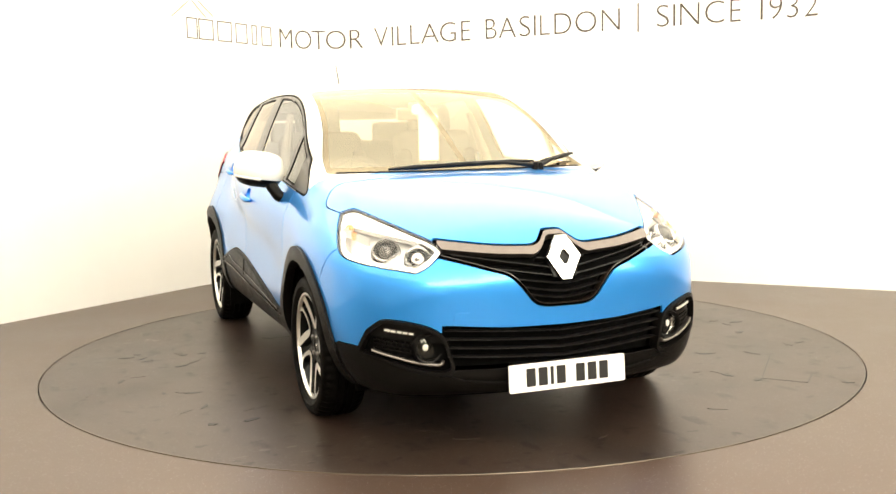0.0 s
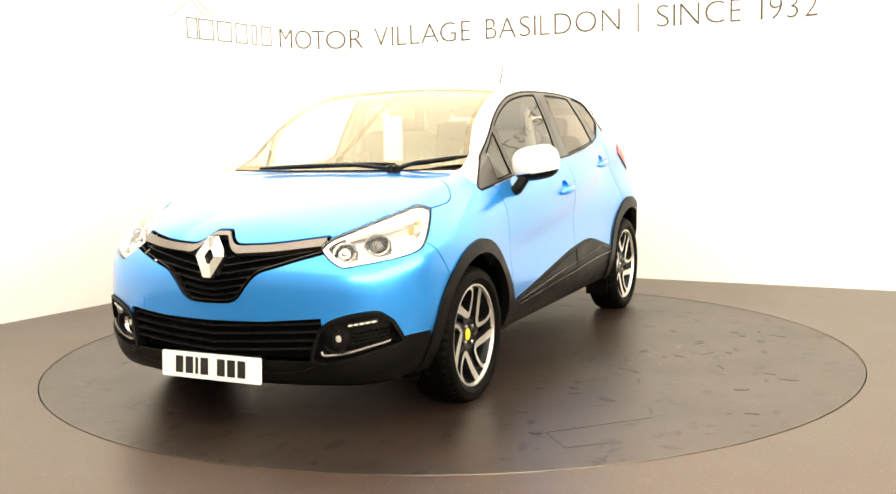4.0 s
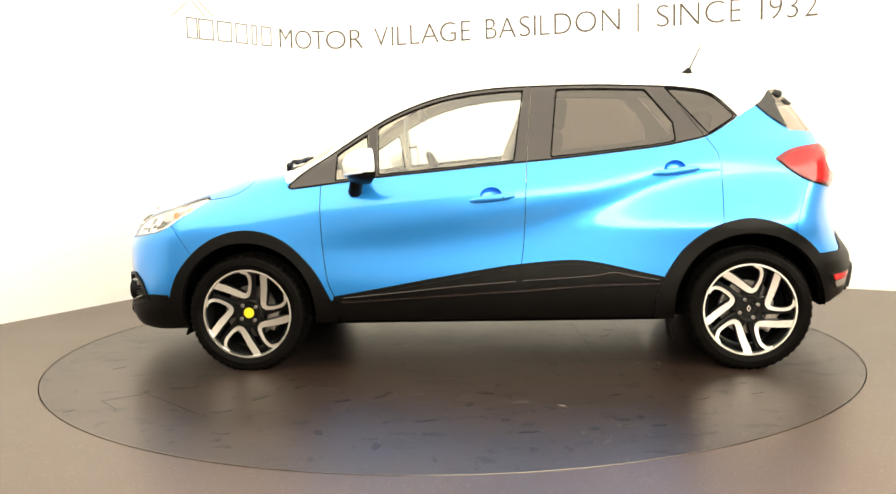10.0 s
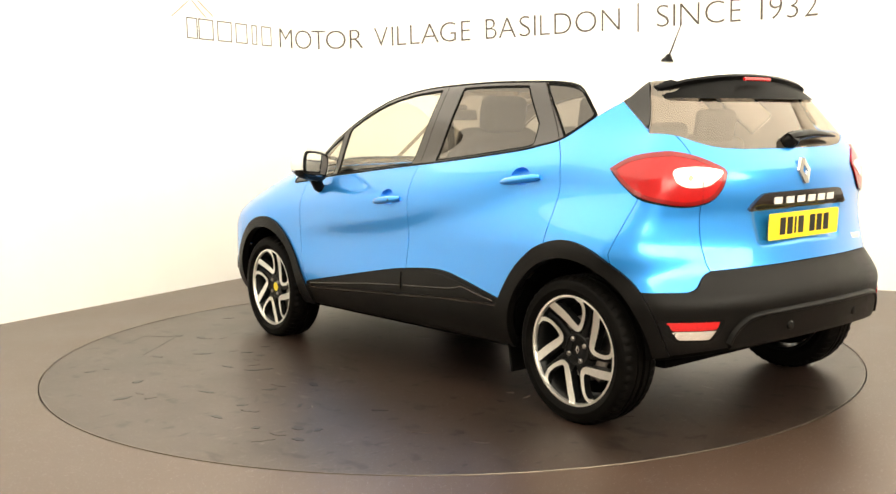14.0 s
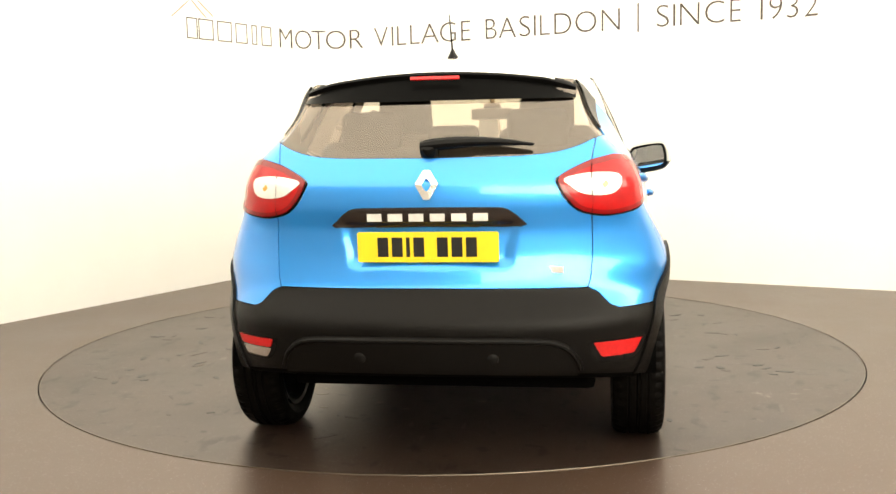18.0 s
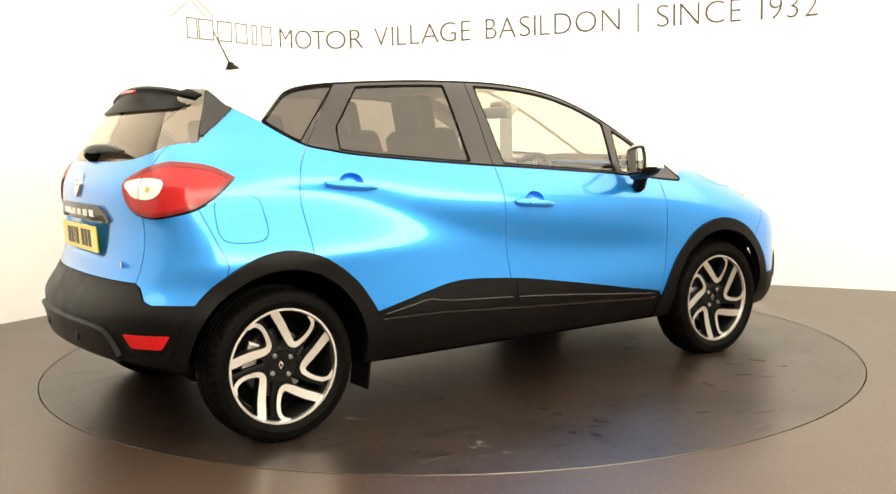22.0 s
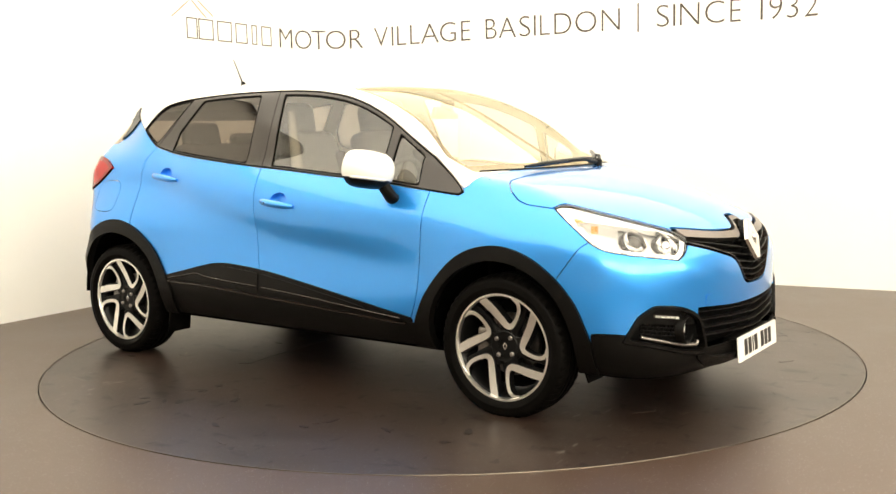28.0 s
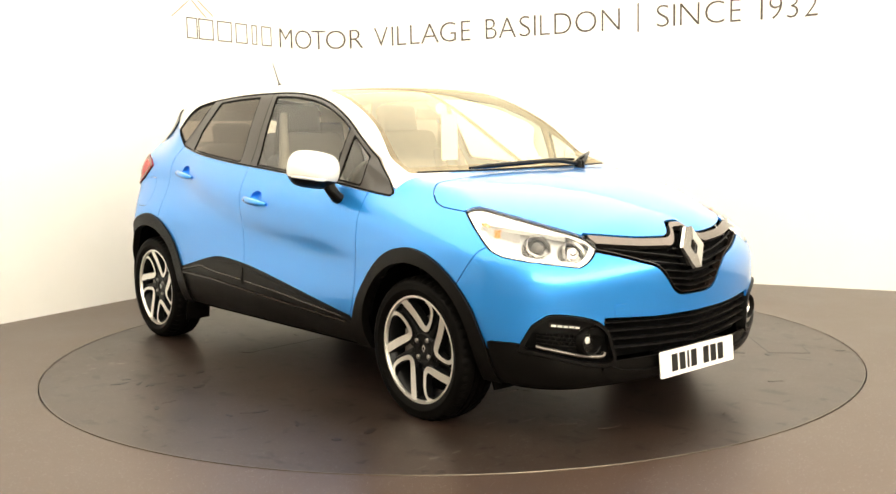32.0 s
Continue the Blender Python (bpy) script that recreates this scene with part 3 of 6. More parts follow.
M_SILL = carve(both(over(1, 0.4), XZ(SILL)), 0.003)
M_TRIM = carve(both(over(1, 0.4), XZ(TRIM)), 0.003)
M_FIN = carve(both(over(1, 0.40), XZ([(-1.37, 1.352), (-1.42, 1.400), (-1.455, 1.428), (-1.475, 1.38), (-1.50, 1.31), (-1.535, 1.222), (-1.445, 1.288)])), 0.003)
F_REAR = both(XZ([(-1.44, 1.56), (-1.455, 1.428), (-1.475, 1.38), (-1.50, 1.31), (-1.535, 1.222), (-1.56, 1.10), (-2.4, 1.10), (-2.4, 1.56)]), YZ(REAR_GLASS))
M_RGLASS = carve(F_REAR, 0.003)
M_GATE = carve(both(XZ([(-1.54, 0.5), (-1.54, 1.10), (-1.53, 1.22), (-1.44, 1.36), (-1.40, 1.55), (-2.4, 1.55), (-2.4, 0.5)]), YZ(TAILGATE)))
CUPS = {"f": (0.005, 0.916), "r": (-0.935, 1.036)}
F_REC = [both(over(1, 0.4), XZ([(cx + 0.056 * math.cos(a), cz + 0.040 * math.sin(a)) for a in np.linspace(0, 2 * math.pi, 28, endpoint=False)])) for cx, cz in CUPS.values()]
for f in F_REC:
    carve(f, 0.0)
M_DOOR_F = carve(both(over(1, 0.4), XZ(DOOR_F)))
M_DOOR_R = carve(both(over(1, 0.4), XZ(DOOR_R)))
M_BUMPER_F = carve(both(over(0, 1.5), XZ([(1.75, 0.80), (1.69, 0.76), (1.59, 0.62), (1.5, 0.1), (2.4, 0.1), (2.4, 0.9)])))
M_FUEL = carve(both(lambda V: V[:, 1] + 0.4, XZ(smooth_ring([(-1.36, 0.99), (-1.44, 1.0), (-1.53, 0.985), (-1.545, 0.93), (-1.54, 0.85), (-1.49, 0.825), (-1.38, 0.825), (-1.345, 0.86), (-1.345, 0.93)], 3))), 0.003)
M_CORNER = carve(both(over(1, 0.3), XZ([(-1.625, 0.99), (-1.60, 0.95), (-1.525, 0.74), (-1.6, 0.4), (-2.3, 0.4), (-2.3, 1.0)])), 0.003)
M_WING = carve(lambda V: 0.2 - V[:, 0], 0.003)
M_QUARTER = carve(lambda V: V[:, 0] + 0.8, 0)

for f in (F_SCREEN, both(over(0, 1.45), XZ(HEAD_XZ), YZ(HEAD_YZ)), both(over(0, 1.7), YZ(GRILLE)), both(over(0, 1.6), YZ(FOG_YZ), XZ(FOG_XZ)),
          both(over(0, 1.7), YZ(LOWER_GRILLE)), both(over(1, 0.4), XZ(PANE_FRONT)), both(over(1, 0.4), XZ(PANE_LIGHT)), both(over(1, 0.4), XZ(PANE_REAR)),
          both(over(1, 0.4), XZ(PANE_QUARTER)), F_REAR, *F_REC):
    _, BACK = split(BACK, f(BACK[0]) - 0.004)

panel("bonnet", M_BONNET, BLUE, car, "blue metallic bonnet")
panel("roof", M_ROOF, WHITE, car, "ivory roof and windscreen pillars")
border, clear = take(M_SCREEN, lambda V: -(F_SCREEN(V) + 0.026), 0)
screen = panel("windscreen", clear, GLASS_FRONT, car, "clear curved windscreen", -0.004, 0)
panel("dark_border", border, FRIT, screen, "dark border of the windscreen", -0.004, 0.004)
panel("front_bumper", M_BUMPER_F, BLUE, car)
pair("front_wing", M_WING, BLUE, car)
pair("rear_quarter_panel", M_QUARTER, BLUE, car)
pair("bumper_corner", M_CORNER, BLUE, car)
DOORS, CLAD_LINES = {}, []
for sgn in (1, -1):
    DOORS[sgn, "f"] = panel("front_door", side_of(M_DOOR_F, sgn), BLUE, car, "blue front door")
    DOORS[sgn, "r"] = panel("rear_door", side_of(M_DOOR_R, sgn), BLUE, car, "blue rear door")
    t_f, t_r = split(side_of(M_TRIM, sgn), -0.135 - side_of(M_TRIM, sgn)[0][:, 0])
    panel("lower_cladding", t_f, CLAD, DOORS[sgn, "f"], "black plastic lower door cladding", 0.004)
    panel("lower_cladding", t_r, CLAD, DOORS[sgn, "r"], "black plastic lower door cladding", 0.004)
    for half, key_ in ((t_f, "f"), (t_r, "r")):
        facet, _ = take(half, lambda V: np.maximum(XZ(TRIM)(V) + 0.020, XZ(SILL)(V) * -1 + 0.020), 0)
        facet, _ = take(facet, lambda V: np.abs(V[:, 0] + 0.135) * -1 + 0.018, 0)
        for q_ in pieces(facet)[:1]:
            panel("cladding_facet", q_, CLAD, DOORS[sgn, key_], "", 0.009, 0.008)
    panel("sill", side_of(M_SILL, sgn), CLAD, car, "black plastic sill", 0.0)
    for name_, mesh_, line, mat_, owner, words in (("door_window", M_PANE_F, PANE_FRONT, GLASS_SIDE, DOORS[sgn, "f"], "clear front door glass"), ("quarterlight", M_PANE_L, PANE_LIGHT, GLASS_SIDE, DOORS[sgn, "f"], "small triangular glass"),
                                                 ("door_window", M_PANE_R, PANE_REAR, GLASS_DARK, DOORS[sgn, "r"], "tinted rear door glass"), ("quarter_window", M_PANE_Q, PANE_QUARTER, GLASS_DARK, car, "tinted fixed side glass")):
        edge, clear = take(side_of(mesh_, sgn), lambda V: -(XZ(line)(V) + 0.007), 0)
        panel("window_seal", edge, RUBBER, owner, "black rubber window seal", -0.002, 0.006)
        panel(name_, clear, mat_, owner, words, -0.005, 0.004)
    waist, surround_ = take(side_of(M_DLO, sgn), lambda V: -(XZ(DLO)(V) + 0.007), 0)
    for q_ in pieces(waist)[:1]:
        panel("waist_seal", q_, RUBBER, car, "black rubber seal round the side windows", 0.002, 0.006)
    fr, rr_ = split(surround_, -0.17 - surround_[0][:, 0])
    panel("window_frame", fr, FRAME, DOORS[sgn, "f"], "satin black window frame", 0.0)
    rr_, q_fr = take(rr_, XZ(DOOR_R), 0.004)
    panel("window_frame", rr_, FRAME, DOORS[sgn, "r"], "satin black window frame", 0.0)
    for q_ in pieces(q_fr):
        panel("quarter_frame", q_, FRAME, car, "satin black glass surround", 0.0)
    # lip along the sill's top; its satin finish stands in for a highlight line
    ledge, _ = take(side_of(M_SILL, sgn), lambda V: -(XZ(SILL)(V) + 0.009), 0)
    ledge, _ = take(ledge, lambda V: np.maximum(V[:, 0] - 0.80, -0.86 - V[:, 0]), 0)
    for q_ in pieces(ledge)[:1]:
        panel("sill_ledge", q_, FRAME, car, "sill ledge, satin black for its highlight line", 0.010, 0.012)
    panel("wheel_arch_trim", side_of(M_ARCH_F, sgn), CLAD, car, "black plastic wheel arch trim", 0.012, 0.04)
    panel("wheel_arch_trim", side_of(M_ARCH_R, sgn), CLAD, car, "black plastic wheel arch trim", 0.012, 0.04)
for sgn in (1, -1):
    for key_, line in (("r", [(-0.84, 0.474), (-0.72, 0.494), (-0.64, 0.510), (-0.60, 0.512), (-0.54, 0.500), (-0.40, 0.488), (-0.155, 0.474)]), ("f", [(-0.115, 0.470), (0.2, 0.446), (0.5, 0.416), (0.78, 0.390)])):
        CLAD_LINES.append((sgn, key_, line))
panel("fuel_flap", M_FUEL, BLUE, car)
panel("tailgate", M_GATE, BLUE, car, "blue tailgate")
panel("rear_window", M_RGLASS, GLASS_REAR, car, "tinted rear window", -0.003, 0.004)
panel("rear_bumper", M_BUMPER_R, CLAD, car, "black plastic rear bumper", 0.004)
panel("front_lip", M_LIP, CLAD, car, "black plastic lower bumper", 0.004)
panel("body_shell", REST, BLUE, car, "", 0, 0)
panel("underbody", M_UNDER, DARK, car, "dark underbody")
lining_mesh, shell_mesh = split(BACK, 0.98 - BACK[0][:, 2])
panel("headlining", lining_mesh, LINING, car, "light fabric headlining", -0.014, 0)
panel("inner_shell", shell_mesh, DARK, car, "dark inner body shell", -0.014, 0)
pair("tailgate_fin", M_FIN, FIN, car, "satin black fin beside the rear window", 0.008)
# ---- lamps and grilles from the same skin ----
def along(y, z, x0, x1):
    """Where the skin is met along x at a given y and z, coming from x0."""
    a, b = x0, x1
    for _ in range(40):
        m = (a + b) / 2
        if float(skin(np.array([[m, y, z]]))[0]) > 0:
            a = m
        else:
            b = m
    return a


def side_y(x, z):
    a, b = 1.1, 0.2
    for _ in range(40):
        m = (a + b) / 2
        if float(skin(np.array([[x, m, z]]))[0]) > 0:
            a = m
        else:
            b = m
    return a


def normal_at(x, y, z):
    return Vector(normals_of(np.array([[x, y, z]]))[0][0])


# thin glossier bars stand in for the highlight lines on the cladding
for sgn, key_, line in CLAD_LINES:
    q = smooth_line(line, 4)
    part("cladding_highlight", tube(bmesh.new(), [(x, sgn * (side_y(x, z) + 0.011), z) for x, z in q], 0.0048, 8, True, 0.8), FRAME, DOORS[sgn, key_], "satin bar for the highlight along the cladding facet", True)


# thin bars that follow the front
def on_front(ys, zs, x0=2.4, x1=1.4):
    """Places and outward directions where the front is met at each y and z."""
    ys, zs = np.array(ys, float), np.array(zs, float)
    lo, hi = np.full(len(ys), x0), np.full(len(ys), x1)
    for _ in range(30):
        m = (lo + hi) / 2
        out = skin(np.stack([m, ys, zs], 1)) > 0
        lo, hi = np.where(out, m, lo), np.where(out, hi, m)
    P = np.stack([lo, ys, zs], 1)
    return P, normals_of(P)[0]


def front_bar(name, ys, zs, section, mat, parent, label="", smooth=True, x0=2.4, x1=1.4):
    """A bar swept along the front or the rear; the section is in (out, up)."""
    P, N = on_front(ys, zs, x0, x1)
    bm = bmesh.new()
    rings = []
    for i in range(len(P)):
        d = Vector(P[min(i + 1, len(P) - 1)] - P[max(i - 1, 0)]).normalized()
        n = Vector(N[i])
        u = n.cross(d).normalized()
        if u.z < 0:
            u = -u
        rings.append([bm.verts.new(Vector(P[i]) + n * o + u * h) for o, h in section])
    k = len(section)
    for r0, r1 in zip(rings, rings[1:]):
        for q in range(k):
            bm.faces.new((r0[q], r0[(q + 1) % k], r1[(q + 1) % k], r1[q]))
    bm.faces.new(rings[0])
    bm.faces.new(rings[-1])
    return part(name, bm, mat, parent, label, smooth)


def spans(zs_of, polys, y_max, inset):
    """The stretch of half-widths over which a rising line stays inside an outline."""
    y = np.arange(0, y_max, 0.006)
    z = zs_of(y)
    ins = outline_distance(np.stack([y, z], 1), polys) < -inset
    y = y[ins]
    return (float(y.min()), float(y.max())) if len(y) > 3 else None


# grille: satin bar, frame, louvres
grille = panel("grille", M_GRILLE, DARK, car, "black grille with satin bars", -0.045, 0)
bar, g_rest = take(M_GRILLE, YZ(GRILLE_TOP + BAR_LOW[::-1]), 0.002)
panel("grille_bar", bar, SATIN, grille, "satin bronze upper bar", 0.006, 0.03)
g_frame, g_rest = take(g_rest, lambda V: -(YZ(GRILLE)(V) + 0.009), 0.0)
panel("grille_frame", g_frame, FRAME, grille, "satin black lower frame", 0.002, 0.035)
MESH_AREA = BAR_LOW + GRILLE_LOW
LOUVRE = [(-0.040, -0.002), (-0.011, -0.0030), (-0.006, -0.0018), (-0.006, 0.0006), (-0.012, 0.0020), (-0.040, 0.002)]
for zc in (0.722, 0.690, 0.658, 0.626, 0.594, 0.568):
    z_line = lambda y: zc + 0.17 * y
    got = spans(z_line, MESH_AREA, 0.5, 0.008)
    if got is None:
        continue
    y1 = got[1]
    ys = np.linspace(-y1, y1, 41)
    front_bar("louvre", ys, zc + 0.17 * np.sqrt(ys * ys + 0.0016), LOUVRE, LOUVRE_BLACK, grille)
lower = panel("lower_grille", M_LOWER, DARK, car, "black lower grille with thin bars", -0.05, 0)
for zc in (0.444, 0.410, 0.376, 0.342):
    got = spans(lambda y: zc + 0.05 * y, LOWER_GRILLE, 0.52, 0.004)
    ys = np.linspace(-got[1], got[1], 41)
    front_bar("bar", ys, zc + 0.05 * np.abs(ys), LOUVRE, LOUVRE_BLACK, lower)
for sgn in (1, -1):
    fog = side_of(M_FOG, sgn)
    F_FOG = both(YZ(FOG_YZ), XZ(FOG_XZ))
    edge, hollow = take(fog, lambda V: -(F_FOG(V) + 0.015), 0)
    surround = panel("fog_lamp_surround", edge, CLAD, car, "black fog lamp surround", 0.010, 0.045)
    panel("recess", hollow, DARK, surround, "", -0.022, 0)
    plate_, _ = take(hollow, lambda V: np.maximum(0.432 + 0.12 * (np.abs(V[:, 1]) - 0.62) - V[:, 2], -1), 0)
    panel("gloss_panel", plate_, GLOSS_BLACK, surround, "gloss black panel round the light strip", -0.010, 0.01)
    ys = sgn * np.linspace(0.600, 0.708, 9)
    front_bar("light_strip", ys, 0.462 + 0.16 * (np.abs(ys) - 0.62), [(-0.012, -0.008), (-0.005, -0.008), (-0.005, 0.008), (-0.012, 0.008)], FRAME, surround, "dark strip of the daytime light")
    for k in range(5):
        ys = sgn * np.linspace(0.604 + k * 0.0205, 0.604 + k * 0.0205 + 0.0165, 4)
        front_bar("daytime_light", ys, 0.462 + 0.16 * (np.abs(ys) - 0.62), [(-0.006, -0.0042), (0.001, -0.0036), (0.001, 0.0036), (-0.006, 0.0042)], CLEAR_WHITE, surround, "clear daytime light segment")
    q = np.array(smooth_line([(0.498, 0.352), (0.506, 0.338), (0.53, 0.336), (0.60, 0.346), (0.69, 0.372), (0.735, 0.386), (0.745, 0.392)], 5))
    front_bar("trim_strip", sgn * q[:, 0], q[:, 1], [(-0.02, -0.005), (-0.001, -0.0048), (0.001, 0.0), (-0.003, 0.0055), (-0.02, 0.006)], TRIM_SATIN, surround, "satin trim strip")
    for r_, zz in enumerate((0.382, 0.398, 0.414, 0.430)):
        ys = sgn * np.linspace(0.612, 0.745, 9)
        front_bar("rib", ys, zz + 0.16 * (np.abs(ys) - 0.62), [(-0.022, -0.0022), (-0.014, -0.0022), (-0.014, 0.0022), (-0.022, 0.0022)], CLAD, surround)
        for k in range(7):
            if r_ == 3:
                break
            y0 = 0.618 + 0.019 * k + 0.0095 * (r_ % 2)
            z0 = zz + 0.16 * (y0 - 0.62)
            front_bar("rib", [sgn * y0, sgn * (y0 + 0.003)], [z0, z0 + 0.0005], [(-0.022, 0), (-0.0145, 0), (-0.0145, 0.016), (-0.022, 0.016)], CLAD, surround)
    fy, fz = 0.548, 0.402
    xf = along(fy, fz, 2.4, 1.8)
    m = look((xf - 0.012, sgn * fy, fz), (xf - 1.0, sgn * fy, fz))
    lamp = part("fog_lamp", lathe(bmesh.new(), [(0.062, -0.03), (0.060, 0.000), (0.057, 0.008), (0.052, 0.006), (0.047, -0.004), (0.045, -0.012)], 36, m), CLAD, surround, "round fog lamp", True)
    bm = lathe(bmesh.new(), [(0.045, -0.010), (0.036, -0.024), (0.014, -0.036), (0.0001, -0.036)], 28, m)
    part("lamp_bowl", bm, REFLECTOR, surround, "silver fog lamp bowl", True)
    part("lamp_bulb", lathe(bmesh.new(), [(0.020, -0.030), (0.018, -0.016), (0.010, -0.011), (0.0001, -0.010)], 20, m), CLEAR_WHITE, surround, "bright bulb shield", True)
    part("lamp_lens", lathe(bmesh.new(), [(0.046, -0.008), (0.034, -0.003), (0.014, 0.0), (0.0001, 0.0)], 28, m), LENS, surround, "clear fog lamp lens", True)

# headlamps
F_HEAD = both(XZ(HEAD_XZ), YZ(HEAD_YZ))
for sgn in (1, -1):
    mesh_h = side_of(M_HEAD, sgn)
    head = panel("headlamp", mesh_h, LENS, car, "clear headlamp with chrome inside", 0.002, 0.003)
    rim_band, inner = take(mesh_h, lambda V: -(F_HEAD(V) + 0.004), 0)
    panel("bezel", rim_band, GLOSS_BLACK, head, "dark bezel", -0.006, 0.03)
    strip, inner2 = take(inner, lambda V: -(F_HEAD(V) + 0.020), 0)
    panel("chrome_strip", strip, REFLECTOR, head, "chrome strip", -0.012, 0.03)
    panel("reflector", inner, LAMP_SILVER, head, "silver reflector", -0.050, 0)
    top_, _ = take(inner2, lambda V: 0.832 + 0.26 * (np.abs(V[:, 1]) - 0.6) - V[:, 2], 0)
    panel("white_blade", top_, CLEAR_WHITE, head, "white upper blade", -0.016, 0.02)
    sill_, _ = take(mesh_h, lambda V: np.maximum(np.abs(F_HEAD(V) + 0.013) - 0.0045, V[:, 2] - 0.775 - 0.5 * (np.abs(V[:, 1]) - 0.66)), 0)
    panel("lower_line", sill_, CLEAR_WHITE, head, "white lower light line", -0.008, 0.01)
    for yy, zz, r in ((0.662, 0.795, 0.047), (0.560, 0.768, 0.043)):
        xf = along(yy, zz, 2.4, 1.5)
        pn = normal_at(xf, sgn * yy, zz)
        pc = Vector((xf, sgn * yy, zz)) - pn * 0.034
        m = look(tuple(pc), tuple(pc - (pn + Vector((0.35, 0, -0.1))).normalized()))
        part("projector", lathe(bmesh.new(), [(r * 1.14, -0.03), (r * 1.12, 0.012), (r * 1.04, 0.018), (r * 0.96, 0.012), (r * 0.90, -0.004)], 36, m), CHROME, head, "chrome projector ring", True)
        part("projector_well", lathe(bmesh.new(), [(r * 0.90, -0.003), (r * 0.84, -0.010), (r * 0.70, -0.012), (r * 0.66, -0.03)], 36, m), GLOSS_BLACK, head, "black well round the lens", True)
        part("projector_lens", lathe(bmesh.new(), [(r * 0.70, -0.014), (r * 0.58, 0.006), (r * 0.34, 0.018), (0.0001, 0.022)], 32, m), LAMP_GREY if yy > 0.6 else CHROME, head, "glass projector lens", True)
        part("projector_hood", lathe(bmesh.new(), [(r * 1.30, -0.03), (r * 1.28, -0.006), (r * 1.20, -0.004), (r * 1.19, -0.03)], 36, m), LAMP_GREY, head, "dark grey hood ring", True)
    for k in range(6):
        yk = 0.705 + 0.011 * k
        zk = 0.792 + 0.55 * (yk - 0.705)
        xk = along(yk, zk + 0.012, 2.3, 1.3) - 0.038
        part("reflector_rib", box(bmesh.new(), pose(xk, sgn * yk, zk + 0.012, 0, 0, -sgn * 30), 0.03, 0.003, 0.034), AMBER if k == 3 else LAMP_SILVER, head, "thin rib of the side reflector")
    xf = along(0.74, 0.845, 2.3, 1.3)
    part("indicator", lathe(bmesh.new(), [(0.020, -0.02), (0.018, 0.01), (0.0001, 0.02)], 20, look((xf - 0.06, sgn * 0.735, 0.845), (xf + 1, sgn * 1.3, 0.845)) @ pose(0, 0, 0, 180)), AMBER, head, "amber indicator bulb", True)

# tail lamps, parted by the tailgate's edge
F_TAIL = both(XZ(TAIL_XZ), YZ(TAIL_YZ))
WINDOW = smooth_ring([(0.685, 1.068), (0.60, 1.077), (0.512, 1.066), (0.488, 1.052), (0.52, 1.028), (0.56, 1.004), (0.64, 0.998), (0.685, 1.02)], 4)
for sgn in (1, -1):
    mesh_t = side_of(M_TAIL, sgn)
    seal, lens_ = take(mesh_t, lambda V: np.maximum(-(F_TAIL(V) + 0.007), V[:, 2] - 1.065), 0)
    body = panel("tail_lamp", lens_, RED_LENS, car, "red tail lamp with white window", 0.007)
    panel("seal", seal, GLOSS_BLACK, body, "black lower seal", 0.004)
    rim_, _ = take(lens_, lambda V: -(F_TAIL(V) + 0.022), 0)
    panel("lens_rim", rim_, RED_RIM, body, "deep red rim of the lens", 0.0085, 0.003)
    win, _ = take(lens_, YZ(WINDOW), 0)
    w_in, w_out = split(win, np.abs(win[0][:, 1]) - 0.588)
    panel("white_window", w_in, CLEAR_WHITE, body, "white reversing window", 0.010, 0.004)
    panel("white_window", w_out, CLEAR_WHITE, body, "white indicator window", 0.010, 0.004)
    joint, _ = take(lens_, lambda V: np.abs(np.abs(V[:, 1]) - 0.588) - 0.0025, 0)
    panel("joint", joint, DARK, body, "dark joint line", 0.0112, 0)
    bulb, _ = take(w_out, YZ(disc_outline(0.635, 1.035, 0.012)), 0)
    panel("bulb", bulb, AMBER, body, "amber bulb", 0.0115, 0)

# rear bumper: reflectors, lower blade
for sgn in (1, -1):
    mesh_b = side_of(M_BUMPER_R, sgn)
    red_, _ = take(mesh_b, YZ([(0.590, 0.478), (0.765, 0.478), (0.745, 0.446), (0.605, 0.446)] if sgn > 0 else [(0.590, 0.478), (0.765, 0.478), (0.735, 0.424), (0.620, 0.424)]), 0)
    r_ob = panel("bumper_reflector", red_, RED_DARK, car, "red bumper reflector", 0.009, 0.006)
    cup, _ = take(mesh_b, YZ([(0.570, 0.484), (0.785, 0.484), (0.765, 0.43), (0.73, 0.400), (0.615, 0.400), (0.585, 0.43)]), 0)
    panel("reflector_cup", cup, GLOSS_BLACK, r_ob, "black cup", 0.0055, 0.006)
    wh_, _ = take(mesh_b, YZ([(0.600, 0.442), (0.748, 0.442), (0.725, 0.408), (0.625, 0.406)]), 0)
    if sgn > 0:
        panel("lower_lens", wh_, REFLECTOR, r_ob, "clear reversing lens", 0.007, 0.006)
blade = [(-0.01, 0.505), (0.40, 0.502)] + smooth_line([(0.44, 0.495), (0.50, 0.46), (0.53, 0.40), (0.54, 0.30)], 4) + [(-0.01, 0.30)]
diff, _ = take(M_BUMPER_R, YZ(blade), 0)
diff = panel("lower_valance", diff, CLAD, car, "black lower bumper blade", 0.016, 0.02)
q = np.array(smooth_line([(-0.545, 0.385), (-0.528, 0.430), (-0.490, 0.470), (-0.43, 0.490), (-0.3, 0.496), (0.0, 0.499), (0.3, 0.496), (0.43, 0.490), (0.490, 0.470), (0.528, 0.430), (0.545, 0.385)], 6))
front_bar("valance_ridge", q[:, 0], q[:, 1], [(0.0, -0.012), (0.018, -0.010), (0.024, -0.004), (0.023, 0.003), (0.012, 0.010), (0.0, 0.012)], CLAD, car, "black rounded ridge of the lower blade", True, -2.4, -1.2)
